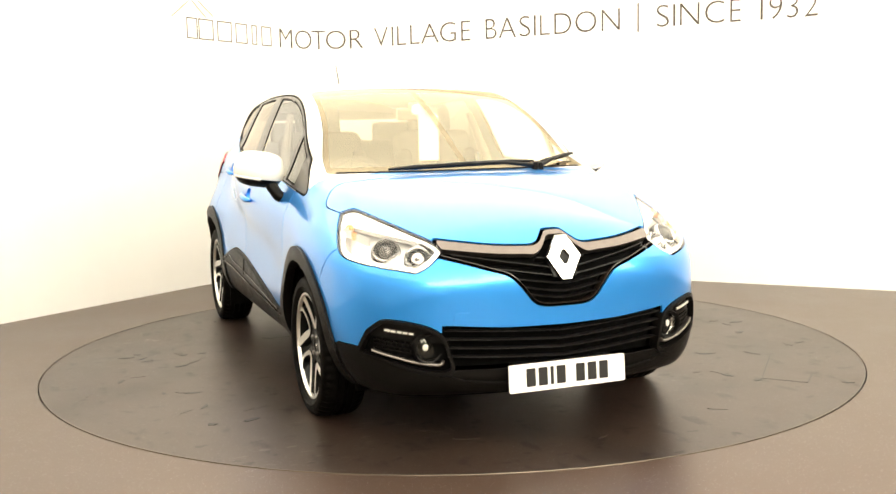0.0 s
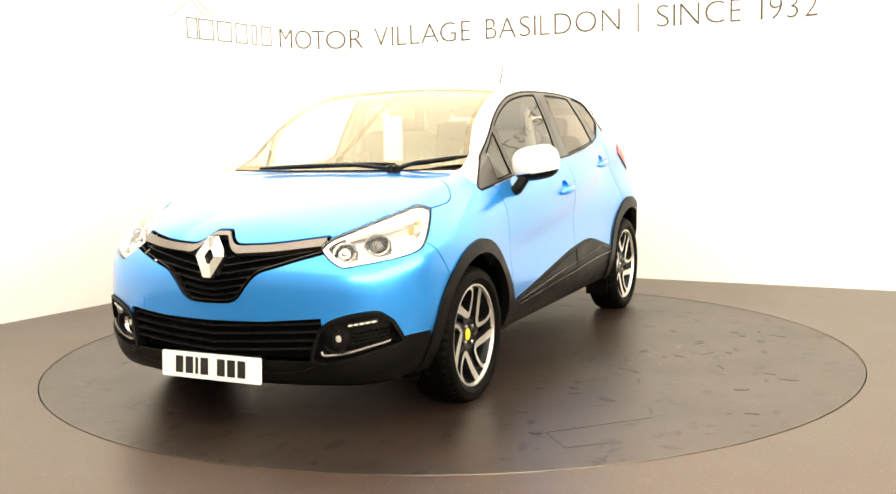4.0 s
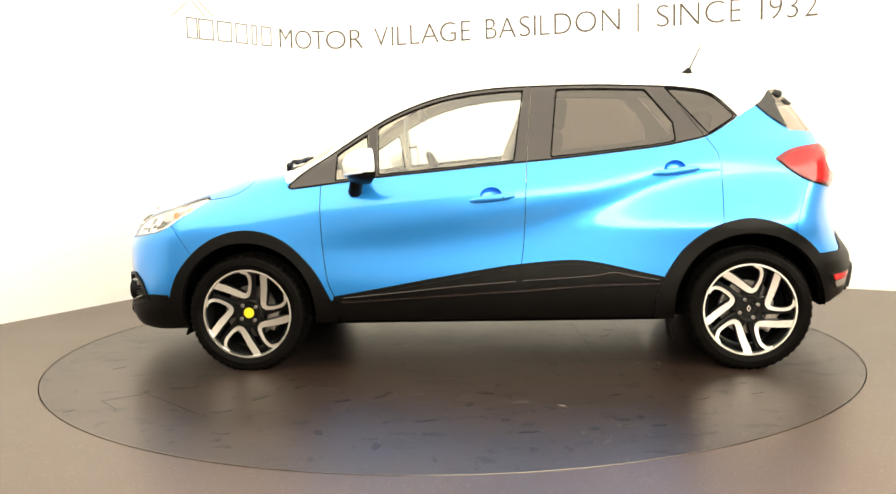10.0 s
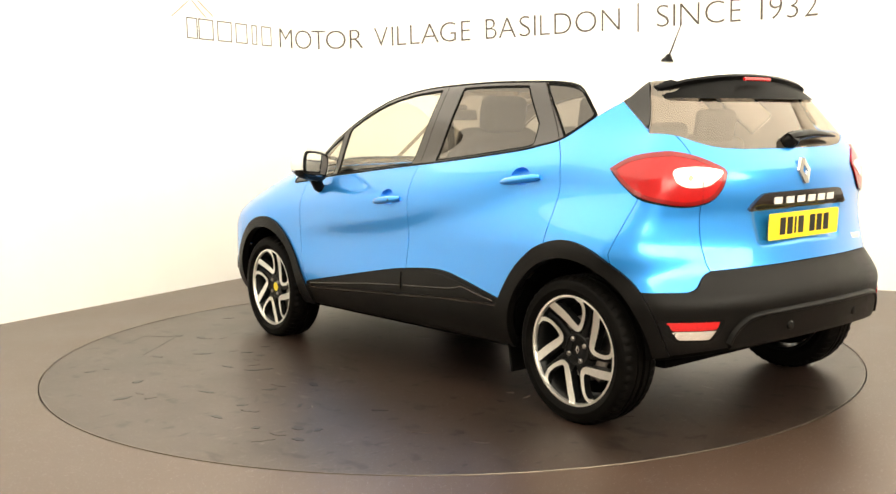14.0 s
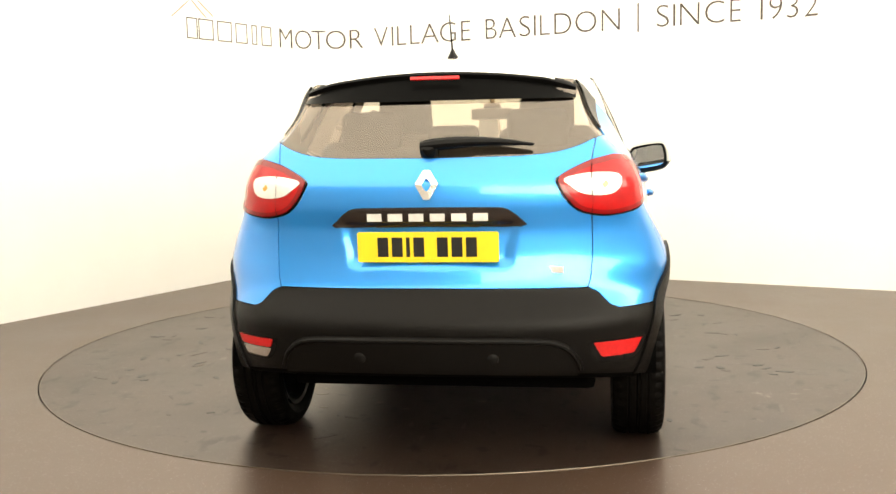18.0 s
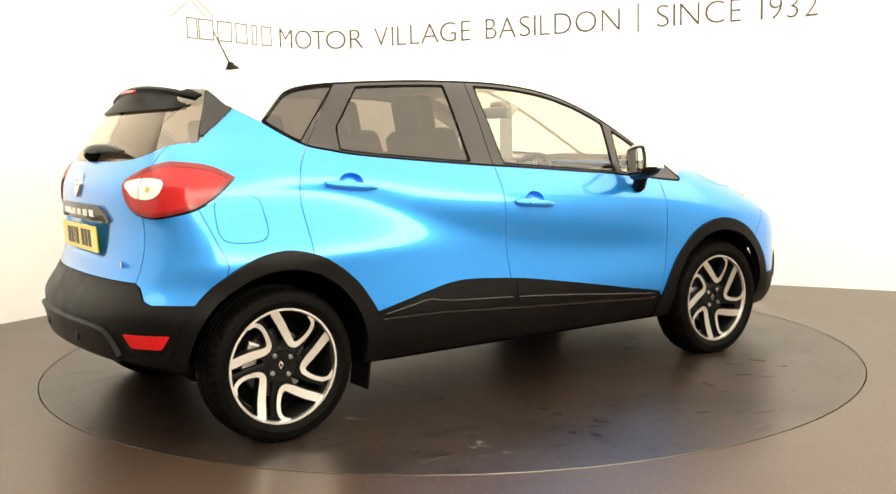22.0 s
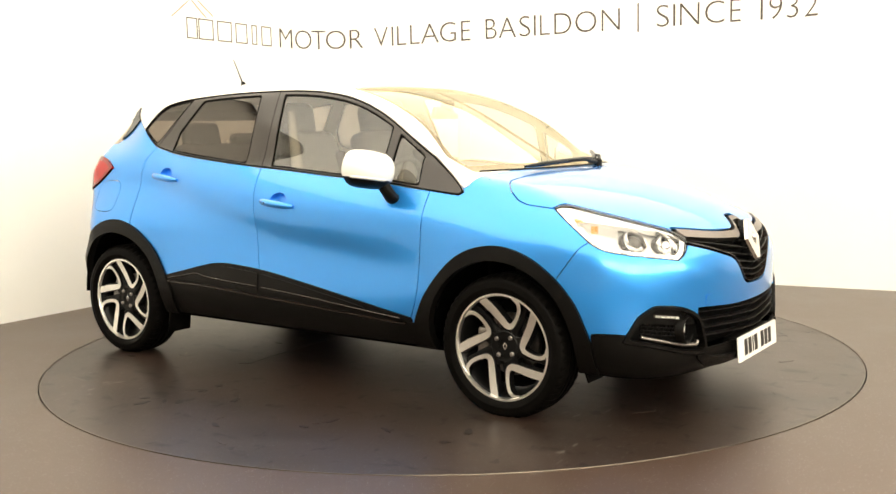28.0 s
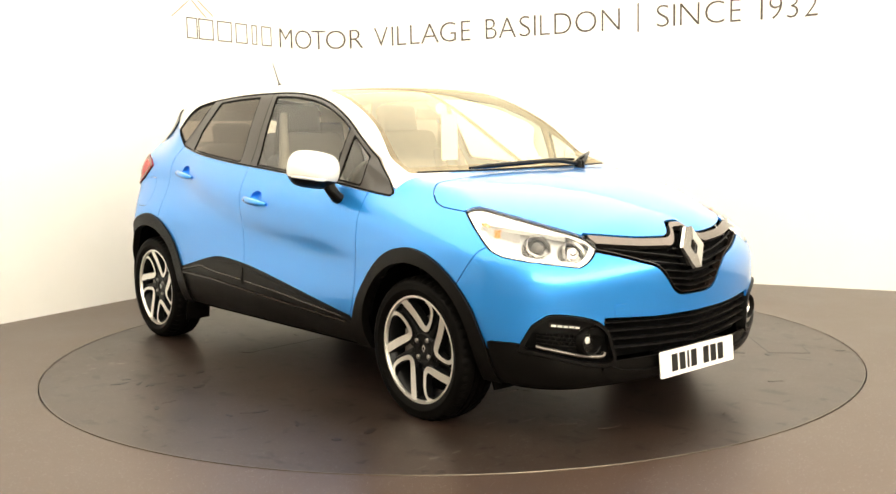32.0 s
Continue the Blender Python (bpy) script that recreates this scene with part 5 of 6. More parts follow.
part("sticker", lathe(bmesh.new(), [(0.0285, 0.0505), (0.027, 0.0530), (0.0001, 0.0535)], 24), YELLOW, W0, "round yellow cap sticker")


# ---- cabin ----
def cushion(name, parent, mat, m, sx, sy, sz, r, label=""):
    bm = bmesh.new()
    box(bm, Matrix.Identity(4), sx, sy, sz)
    bmesh.ops.bevel(bm, geom=list(bm.edges), offset=r, segments=4, profile=0.55, affect="EDGES", clamp_overlap=True)
    bmesh.ops.transform(bm, matrix=m, verts=bm.verts)
    return part(name, bm, mat, parent, label, True)


def front_seat(y):
    s = new("front_seat")
    s.parent = car
    s["label"] = "grey fabric front seat with headrest"
    cushion("seat_cushion", s, FABRIC, pose(0.10, y, 0.60, 0, -8), 0.52, 0.50, 0.16, 0.06)
    cushion("backrest", s, FABRIC, pose(-0.22, y, 0.94, 0, -18), 0.15, 0.50, 0.66, 0.065)
    for q in (1, -1):
        cushion("bolster", s, FABRIC_DARK, pose(-0.17, y + q * 0.215, 0.90, 0, -18), 0.13, 0.09, 0.50, 0.04)
        part("headrest_post", tube(bmesh.new(), [(-0.335, y + q * 0.06, 1.22), (-0.350, y + q * 0.06, 1.32)], 0.007, 8), STEEL, s)
    cushion("headrest", s, FABRIC_DARK, pose(-0.345, y, 1.325, 0, -10), 0.10, 0.27, 0.19, 0.045)
    return s


front_seat(0.36)
front_seat(-0.36)
bench = new("rear_seat")
bench.parent = car
bench["label"] = "grey fabric rear bench with headrests"
cushion("seat_cushion", bench, FABRIC, pose(-0.72, 0, 0.62, 0, -6), 0.48, 1.22, 0.16, 0.06)
cushion("backrest", bench, FABRIC, pose(-1.02, 0, 0.93, 0, -18), 0.14, 1.20, 0.56, 0.06)
for q in (0.36, -0.36):
    cushion("headrest", bench, FABRIC_DARK, pose(-1.125, q, 1.245, 0, -10), 0.09, 0.26, 0.17, 0.04)
cushion("headrest", bench, FABRIC_DARK, pose(-1.125, 0, 1.215, 0, -10), 0.08, 0.22, 0.10, 0.035)
dash = part("dashboard", prism(bmesh.new(), smooth_line([(0.52, 0.70), (0.50, 0.86), (0.58, 0.975), (0.80, 1.0), (1.12, 1.015)], 5) + [(1.14, 0.70)], 1.36, pose(0, 0.68, 0, 90)), CABIN, car, "grey dashboard", bevel=0.02)
part("instrument_hood", lathe(bmesh.new(), [(0.15, 0.0), (0.14, 0.04), (0.09, 0.065), (0.0001, 0.07)], 28, pose(0.64, -0.36, 0.955) @ Matrix.Diagonal((0.6, 1.1, 1, 1))), FABRIC_DARK, dash, "dark instrument hood", True)
sw = part("steering_wheel", lathe(bmesh.new(), [(0.185 + 0.016 * math.cos(a), 0.016 * math.sin(a)) for a in np.linspace(0, 2 * math.pi, 10, endpoint=False)], 40, pose(0.36, -0.36, 0.945, 0, -64), True), FABRIC_DARK, car, "black steering wheel", True)
part("steering_boss", lathe(bmesh.new(), [(0.075, -0.03), (0.07, 0.0), (0.05, 0.02), (0.0001, 0.024)], 24, pose(0.37, -0.36, 0.94, 0, -64)), CABIN, sw, "grey steering boss", True)
for a in (0, 180, 270):
    u = pose(0.36, -0.36, 0.945, 0, -64)
    part("wheel_spoke", tube(bmesh.new(), [tuple(u @ Vector((0.06 * math.sin(radians(a + 90)), 0.06 * math.cos(radians(a + 90)), -0.005))), tuple(u @ Vector((0.18 * math.sin(radians(a + 90)), 0.18 * math.cos(radians(a + 90)), 0)))], 0.016, 8, True, 0.5), CABIN, sw, "", True)
im = cushion("rear_view_mirror", car, CABIN, pose(0.44, 0, 1.345, 0, 12), 0.03, 0.24, 0.065, 0.014, "dark rear-view mirror")
part("mirror_stem", tube(bmesh.new(), [(0.45, 0, 1.36), (0.475, 0, 1.385)], 0.012, 8), FABRIC_DARK, im, "", True)
cushion("sensor_housing", car, SENSOR, pose(0.475, 0, 1.378, 0, 27), 0.09, 0.10, 0.03, 0.012, "grey sensor housing")
tag = part("hanging_tag", box(bmesh.new(), pose(0.535, 0.03, 1.215), 0.003, 0.115, 0.245), PAPER, car, "white paper tag hanging below the mirror", bevel=0.001)
part("tag_loop", prism(bmesh.new(), smooth_ring([(-0.10, 0.0), (-0.09, 0.03), (-0.05, 0.035), (-0.03, 0.02), (-0.02, -0.02), (-0.05, -0.022), (-0.085, -0.02)], 4), 0.003, pose(0.535, 0.035, 1.36, 90, 0, 90)), PAPER, tag, "white paper loop")
for sgn in (1, -1):
    part("grab_trim", tube(bmesh.new(), [(0.10, sgn * 0.60, 0.60), (-0.05, sgn * 0.65, 1.02), (-0.17, sgn * 0.565, 1.36)], [0.05, 0.035, 0.02], 10), CABIN, car, "grey door pillar trim", True)
    part("seat_belt", tube(bmesh.new(), [(-0.30, sgn * 0.60, 0.70), (-0.22, sgn * 0.60, 1.10), (-0.19, sgn * 0.59, 1.30)], 0.020, 6, True, 0.2), FABRIC_DARK, car, "dark seat belt")
    part("door_card", box(bmesh.new(), pose(0.0, sgn * 0.745, 0.78), 1.9, 0.05, 0.42), CABIN, car, "grey inner door card", bevel=0.02)
part("parcel_shelf", box(bmesh.new(), pose(-1.40, 0, 1.06, 0, 3), 0.52, 1.10, 0.02), CABIN, car, "grey parcel shelf", bevel=0.006)
part("bulkhead", box(bmesh.new(), pose(1.16, 0, 0.80), 0.02, 1.40, 0.45), DARK, car, "dark bulkhead")

# ---- the room: two long walls that meet in a rounded corner, floor, ceiling with light panels ----
WALL_PAINT = material("white_wall_paint", (0.87, 0.86, 0.82), 0.45, 0, 0, 0.012, 3.0, 0.08, 260, 0.05)
# darker copy of the wall paint, made to throw back less light
DIM_PAINT = material("dim_wall_paint", (0.45, 0.43, 0.40), 0.5, 0, 0, 0.05, 3.0, 0.08, 260, 0.05)
CEIL_PAINT = material("white_ceiling_paint", (0.80, 0.79, 0.76), 0.7, 0, 0, 0.01, 4.0)
LIGHT_FACE = material("light_diffuser", (0.9, 0.9, 0.88), 0.5, emit=((1.0, 0.915, 0.745), LIGHT_POWER))
# glow of the added fill panels
FILL_FACE = material("fill_panel_diffuser", (0.9, 0.9, 0.88), 0.5, emit=((1.0, 0.915, 0.745), FILL_POWER))
ALU = material("aluminium_edge", (0.16, 0.135, 0.11), 0.32, 1.0, 0, 0.3, 3, 0.1, 300)


def speckled_floor(name, base, rough, fleck, stain):
    """Dark sheet flooring: mottled, with bright chips and scuffs."""
    m = material(name, base, rough, 0, 0, 0.12, 1.1, 0.05, 420, 0.03)
    nt = m.node_tree
    b = nt.nodes["Principled BSDF"]
    b.inputs["Specular Tint"].default_value = (1.0, 0.80, 0.69, 1)
    b.inputs["Specular IOR Level"].default_value = 0.75
    col = b.inputs["Base Color"].links[0].from_socket
    tc = nt.nodes.new("ShaderNodeTexCoord")

    def layer(src, tex_scale, lo, hi, tint, kind, stretch=(1, 1, 1), amount=1.0, where=None):
        mp = nt.nodes.new("ShaderNodeMapping")
        mp.inputs["Scale"].default_value = stretch
        nt.links.new(tc.outputs["Object"], mp.inputs[0])
        t = nt.nodes.new("ShaderNodeTexVoronoi" if kind == "chip" else "ShaderNodeTexNoise")
        t.inputs["Scale"].default_value = tex_scale
        nt.links.new(mp.outputs[0], t.inputs[0])
        if kind == "chip":
            val = t.outputs["Distance"]
        else:
            t.inputs["Detail"].default_value = 4
            val = t.outputs["Fac"]
        mr = nt.nodes.new("ShaderNodeMapRange")
        mr.inputs["From Min"].default_value, mr.inputs["From Max"].default_value = lo, hi
        mr.inputs["To Max"].default_value = amount
        nt.links.new(val, mr.inputs[0])
        fac = mr.outputs[0]
        if kind == "chip":
            sep = nt.nodes.new("ShaderNodeSeparateColor")
            nt.links.new(t.outputs["Color"], sep.inputs[0])
            gt = nt.nodes.new("ShaderNodeMath")
            gt.operation = "GREATER_THAN"
            gt.inputs[1].default_value = 0.80
            nt.links.new(sep.outputs[0], gt.inputs[0])
            mu = nt.nodes.new("ShaderNodeMath")
            mu.operation = "MULTIPLY"
            nt.links.new(fac, mu.inputs[0])
            nt.links.new(gt.outputs[0], mu.inputs[1])
            fac = mu.outputs[0]
        if where:
            shift = nt.nodes.new("ShaderNodeMapping")
            shift.inputs["Location"].default_value = (where[3], where[3], 0)
            nt.links.new(tc.outputs["Object"], shift.inputs[0])
            big = nt.nodes.new("ShaderNodeTexNoise")
            big.inputs["Scale"].default_value = where[0]
            nt.links.new(shift.outputs[0], big.inputs[0])
            wm = nt.nodes.new("ShaderNodeMapRange")
            wm.inputs["From Min"].default_value, wm.inputs["From Max"].default_value = where[1], where[2]
            nt.links.new(big.outputs["Fac"], wm.inputs[0])
            both_ = nt.nodes.new("ShaderNodeMath")
            both_.operation = "MULTIPLY"
            nt.links.new(fac, both_.inputs[0])
            nt.links.new(wm.outputs[0], both_.inputs[1])
            fac = both_.outputs[0]
        mx = nt.nodes.new("ShaderNodeMix")
        mx.data_type = "RGBA"
        nt.links.new(fac, mx.inputs[0])
        nt.links.new(src, mx.inputs[6])
        mx.inputs[7].default_value = (*tint, 1)
        return mx.outputs[2]

    if fleck:
        col = layer(col, 130, 0.30, 0.10, (0.62, 0.62, 0.68), "chip", amount=0.6 * fleck)
        col = layer(col, 210, 0.26, 0.12, (0.30, 0.29, 0.30), "chip", amount=0.7 * fleck)
    if stain:
        dull = []
        for sc, lo, hi, st, am in ((1.6, 0.48, 0.72, (1, 1.3, 1), 0.55), (4.5, 0.60, 0.68, (1, 2.0, 1), 0.7), (9.0, 0.625, 0.68, (1.6, 1, 1), 0.75)):
            col = layer(col, sc, lo, hi, (0.006, 0.005, 0.004), "noise", st, am)
            dull.append(col.node.inputs[0].links[0].from_socket)
        col = layer(col, 9.0, 0.63, 0.68, (0.46, 0.42, 0.37), "noise", (0.6, 2.2, 1), 0.12, (1.1, 0.57, 0.65, 3.0))
        col = layer(col, 12.0, 0.63, 0.68, (0.55, 0.50, 0.44), "noise", (2.2, 0.7, 1), 0.12, (0.9, 0.58, 0.65, 9.0))
        level = None
        for f in dull:
            keep = nt.nodes.new("ShaderNodeMapRange")
            keep.inputs["To Min"].default_value, keep.inputs["To Max"].default_value = 1.0, 0.5
            nt.links.new(f, keep.inputs[0])
            if level is None:
                first = nt.nodes.new("ShaderNodeMath")
                first.operation = "MULTIPLY"
                first.inputs[1].default_value = 0.75
                nt.links.new(keep.outputs[0], first.inputs[0])
                level = first.outputs[0]
            else:
                more = nt.nodes.new("ShaderNodeMath")
                more.operation = "MULTIPLY"
                nt.links.new(level, more.inputs[0])
                nt.links.new(keep.outputs[0], more.inputs[1])
                level = more.outputs[0]
        nt.links.new(level, b.inputs["Specular IOR Level"])
    nt.links.new(col, b.inputs["Base Color"])
    return m


FLOOR_MAT = speckled_floor("speckled_safety_floor", (0.044, 0.0262, 0.0172), 0.36, 0.75, False)
DECK_MAT = speckled_floor("worn_platform_deck", (0.019, 0.0112, 0.0076), 0.38, 0.5, True)

CORNER = Vector((-1.255, 4.06))
ALONG_L, ALONG_R = Vector((-0.512, -0.859)).normalized(), Vector((0.884, -0.467)).normalized()
HEIGHT, LENGTH, ROUND, THICK = 3.2, 9.6, 0.5, 0.12


def fillet():
    """The room's inner outline at the rounded corner."""
    ang = math.acos(ALONG_L.dot(ALONG_R))
    t = ROUND / math.tan(ang / 2)
    a, b = CORNER + ALONG_L * t, CORNER + ALONG_R * t
    mid = CORNER + (ALONG_L + ALONG_R).normalized() * (ROUND / math.sin(ang / 2))
    a0, a1 = math.atan2((a - mid).y, (a - mid).x), math.atan2((b - mid).y, (b - mid).x)
    if a1 > a0:
        a1 -= 2 * math.pi
    return [mid + Vector((math.cos(v), math.sin(v))) * ROUND for v in np.linspace(a0, a1, 25)]


ARC = fillet()
END_L, END_R = CORNER + ALONG_L * LENGTH, CORNER + ALONG_R * LENGTH
FAR = CORNER + (ALONG_L + ALONG_R) * LENGTH
PATH = [END_L] + ARC + [END_R]


def wall(name, pts, label, mat=None):
    """An upright sheet with thickness, its inner face along the points."""
    pts = [Vector(p) for p in pts]
    off = []
    for i, p in enumerate(pts):
        d = (pts[min(i + 1, len(pts) - 1)] - pts[max(i - 1, 0)]).normalized()
        off.append(p + Vector((-d.y, d.x)) * THICK)
    v = [(p.x, p.y, z) for z in (0, HEIGHT) for p in pts] + [(p.x, p.y, z) for z in (0, HEIGHT) for p in off]
    n = len(pts)
    f = []
    for i in range(n - 1):
        f += [(i, i + 1, n + i + 1, n + i), (2 * n + i, 3 * n + i, 3 * n + i + 1, 2 * n + i + 1), (n + i, n + i + 1, 3 * n + i + 1, 3 * n + i), (i, 2 * n + i, 2 * n + i + 1, i + 1)]
    f += [(0, n, 3 * n, 2 * n), (n - 1, 3 * n - 1, 4 * n - 1, 2 * n - 1)]
    ob = link_mesh(name, v, f, mat or WALL_PAINT)
    ob.data.set_sharp_from_angle(angle=radians(30))
    return tagged(ob, label, "wall", kind="structure")


wall("wall_north", PATH, "white painted wall with a rounded corner")
# unseen walls close the room; their grey keeps the car's reflections dark
wall("wall_east", [END_R, FAR], "unseen plain wall, grey to dim what it reflects", DIM_PAINT)
wall("wall_south", [FAR, END_L], "unseen plain wall, grey to dim what it reflects", DIM_PAINT)

# floor with a round opening for the platform
R_OPEN, R_DECK, SEG = 2.247, 2.241, 192
hole = [Vector((R_OPEN * math.cos(2 * math.pi * i / SEG), R_OPEN * math.sin(2 * math.pi * i / SEG))) for i in range(SEG)]


def to_square(v):
    """Outward from the opening to a square that holds the room."""
    k = 12.0 / max(abs(v.x), abs(v.y))
    return v * k


verts = [(p.x, p.y, 0) for p in hole] + [(*to_square(p), 0) for p in hole] + [(p.x, p.y, -0.15) for p in hole]
faces = [(i, SEG + i, SEG + (i + 1) % SEG, (i + 1) % SEG) for i in range(SEG)] + [(i, (i + 1) % SEG, 2 * SEG + (i + 1) % SEG, 2 * SEG + i) for i in range(SEG)] + [tuple(2 * SEG + i for i in range(SEG))]
fl = link_mesh("floor", verts, faces, FLOOR_MAT, smooth=False)
tagged(fl, "dark speckled safety flooring with a round opening", "floor", kind="structure")
ceil_v = [(p.x, p.y, z) for z in (HEIGHT, HEIGHT + 0.1) for p in (CORNER + Vector((0, 0.3)), END_L, FAR, END_R)]
tagged(link_mesh("ceiling", ceil_v, [(0, 1, 2, 3), (7, 6, 5, 4)], CEIL_PAINT, smooth=False), "plain white ceiling", "ceiling", kind="structure")

# a wide ceiling light panel; fill panels added on unseen walls behind the camera
OVERHEAD = CORNER + (ALONG_L + ALONG_R) * 4.76
AXIS = math.degrees(math.atan2(ALONG_R.y, ALONG_R.x))


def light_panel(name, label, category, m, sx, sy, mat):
    t = tagged(new(name), label, category, "wall lights" if name == "fill_panel" else "")
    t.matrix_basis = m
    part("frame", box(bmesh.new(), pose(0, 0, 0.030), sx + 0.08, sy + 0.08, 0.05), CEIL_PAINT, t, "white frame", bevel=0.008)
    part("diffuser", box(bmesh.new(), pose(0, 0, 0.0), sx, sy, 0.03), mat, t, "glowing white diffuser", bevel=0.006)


light_panel("ceiling_light", "wide flat ceiling light with glowing white diffuser", "ceiling light", pose(OVERHEAD.x, OVERHEAD.y, HEIGHT - 0.06, 0, 0, AXIS), 9.3, 9.3, LIGHT_FACE)
# added fill panels, out of view, to brighten the car's camera-facing sides
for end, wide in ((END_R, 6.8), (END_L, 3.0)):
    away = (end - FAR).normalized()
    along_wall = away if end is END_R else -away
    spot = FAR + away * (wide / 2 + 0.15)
    light_panel("fill_panel", "unseen fill panel with glowing white diffuser, added behind the camera", "wall light", Matrix.Translation((spot.x, spot.y, 2.42)) @ pose(0, 0, 0, 0, 0, math.degrees(math.atan2(along_wall.y, along_wall.x))) @ pose(0, 0.06, 0, 90), wide, 1.36, FILL_FACE)

# turntable
turntable = tagged(new("turntable"), "round dark worn turntable platform set flush in the floor", "turntable")
deck = part("deck", lathe(bmesh.new(), [(0.0001, 0.0), (0.6, 0.0), (1.4, 0.0), (R_DECK - 0.005, 0.0), (R_DECK - 0.005, -0.05), (0.0001, -0.05)], 192), DECK_MAT, turntable, "worn dark deck with stains")
part("edge_ring", lathe(bmesh.new(), [(R_DECK - 0.005, -0.05), (R_DECK - 0.005, 0.002), (R_DECK - 0.001, 0.002), (R_DECK, 0.0), (R_DECK, -0.05)], 192, None, True), ALU, turntable, "thin aluminium edge ring", True)

SCUFFS = [(-1.67, 0.37), (-0.87, 1.63), (-0.46, 1.55), (-0.31, 1.43), (0.35, 1.1), (0.2, 1.8), (0.49, 1.01), (0.77, 1.01), (0.84, 1.73), (-0.14, 1.22), (1.54, -0.7), (1.7, -0.61), (1.61, -0.26), (1.91, -0.1), (-1.52, 1.07), (-0.6, 1.32), (1.77, 0.55), (-1.46, 0.29), (-1.81, 0.27), (0.87, -1.34), (0.78, -1.61), (0.42, -1.59), (-0.26, -1.44), (0.27, -2.01), (-0.01, -1.76), (-0.52, -1.5), (-0.91, 1.71), (0.07, 1.8), (-1.24, 1.18), (1.24, 0.98), (1.16, 0.89), (1.01, -0.43), (0.95, -0.53), (0.75, -0.69), (-1.52, 0.2), (-1.21, -0.99), (-0.95, -0.46), (-0.91, -0.27)]
FLECKS = [(-1.03, 0.47), (-1.14, 0.46), (-1.26, 0.15), (-1.36, 0.01), (-1.37, 0.39), (1.0, -0.48), (-1.21, -0.32), (-0.6, 1.3), (-1.21, -0.95)]
STAINS = [(0.75, 0.82), (1.29, 0.98), (1.43, 1.05), (0.83, 1.18), (0.94, 1.41), (0.42, 1.22), (0.25, 1.15), (0.43, 1.72), (0.16, 1.9), (-0.01, 1.54), (-0.18, 1.29), (1.66, 1.4), (0.83, 1.82), (0.68, 0.97), (0.56, 0.95), (-0.45, 1.7), (-0.72, 1.65), (-0.99, 1.6), (-0.85, 1.52), (-1.49, 0.88), (-0.24, 1.08), (0.22, 1.08), (-0.54, 1.33), (-0.35, 1.53), (-0.93, 1.47), (-0.85, 1.11), (-1.11, 0.6), (-0.46, -1.71), (-0.39, -1.68), (-0.53, -1.79), (-0.18, -1.52), (0.05, -1.85), (0.4, -1.67), (-0.46, -1.37), (-0.59, -1.72), (1.04, -1.36), (-0.72, -0.94), (0.45, -1.53), (0.73, -1.52), (1.04, -1.53), (-1.45, -1.15), (-0.46, -1.48)]
HATCH = [((1.413, 1.09), (1.034, 1.45)), ((1.413, 1.09), (1.577, 1.229)), ((1.577, 1.229), (1.449, 1.371)), ((-0.82, 0.2), (-0.702, -0.946))]

# marks on the deck: pale scuffs, dark stains and the edge of a hatch
SCUFF = material("pale_scuff", (0.036, 0.024, 0.018), 0.40, 0, 0, 0.35, 40)
FLECK = material("pale_fleck", (0.22, 0.19, 0.16), 0.6, 0, 0, 0.3, 40)
STAIN = material("dark_stain", (0.006, 0.0042, 0.0034), 0.38, 0, 0, 0.2, 30, spec=0.42)
marks = random.Random(7)


def mark(name, spot, long, wide, mat):
    """A thin flake of uneven outline on the deck."""
    turn = marks.uniform(0, 360)
    out = [(long * math.cos(v) * marks.uniform(0.45, 1.15), wide * math.sin(v) * marks.uniform(0.6, 1.1)) for v in np.linspace(0, 2 * math.pi, 14, endpoint=False)]
    part(name, prism(bmesh.new(), out, 0.0012, pose(spot[0], spot[1], 0.0, 0, 0, turn)), mat, turntable)


for spot in SCUFFS:
    mark("scuff_mark", spot, marks.uniform(0.03, 0.065), marks.uniform(0.008, 0.02), SCUFF)
for spot in FLECKS:
    mark("pale_fleck", spot, marks.uniform(0.018, 0.034), marks.uniform(0.004, 0.008), FLECK)
for spot in STAINS:
    mark("stain", spot, marks.uniform(0.022, 0.055), marks.uniform(0.010, 0.028), STAIN)
for (x0, y0), (x1, y1) in HATCH:
    d_ = math.hypot(x1 - x0, y1 - y0)
    part("hatch_edge", box(bmesh.new(), pose((x0 + x1) / 2, (y0 + y1) / 2, 0.0, 0, 0, math.degrees(math.atan2(y1 - y0, x1 - x0))), d_, 0.006, 0.002), STAIN, turntable, "dark edge of a hatch")

# ---- lettering on the wall ----
SIGN_INK = material("brown_vinyl", (0.075, 0.060, 0.048), 0.5, 0, 0, 0.1, 20)
SIGN_RED = material("orange_vinyl", (0.75, 0.22, 0.12), 0.5, 0, 0, 0.1, 20)
BASE_Z, CAP = 2.066, 0.173
LENGTHS = [0.0]
for a, b in zip(PATH, PATH[1:]):
    LENGTHS.append(LENGTHS[-1] + (b - a).length)


def on_wall(s):
    """Place and inward direction at a length along the wall."""
    i = min(max(int(np.searchsorted(LENGTHS, s)) - 1, 0), len(PATH) - 2)
    d = (PATH[i + 1] - PATH[i]).normalized()
    return PATH[i] + d * (s - LENGTHS[i]), d


def bent(s, z, out):
    """A point laid on the wall at a length and a height, standing out by a little."""
    p, d = on_wall(s)
    return (p.x + d.y * out, p.y - d.x * out, z)


sign = tagged(new("wall_lettering"), "thin brown vinyl lettering across a white wall", "lettering")


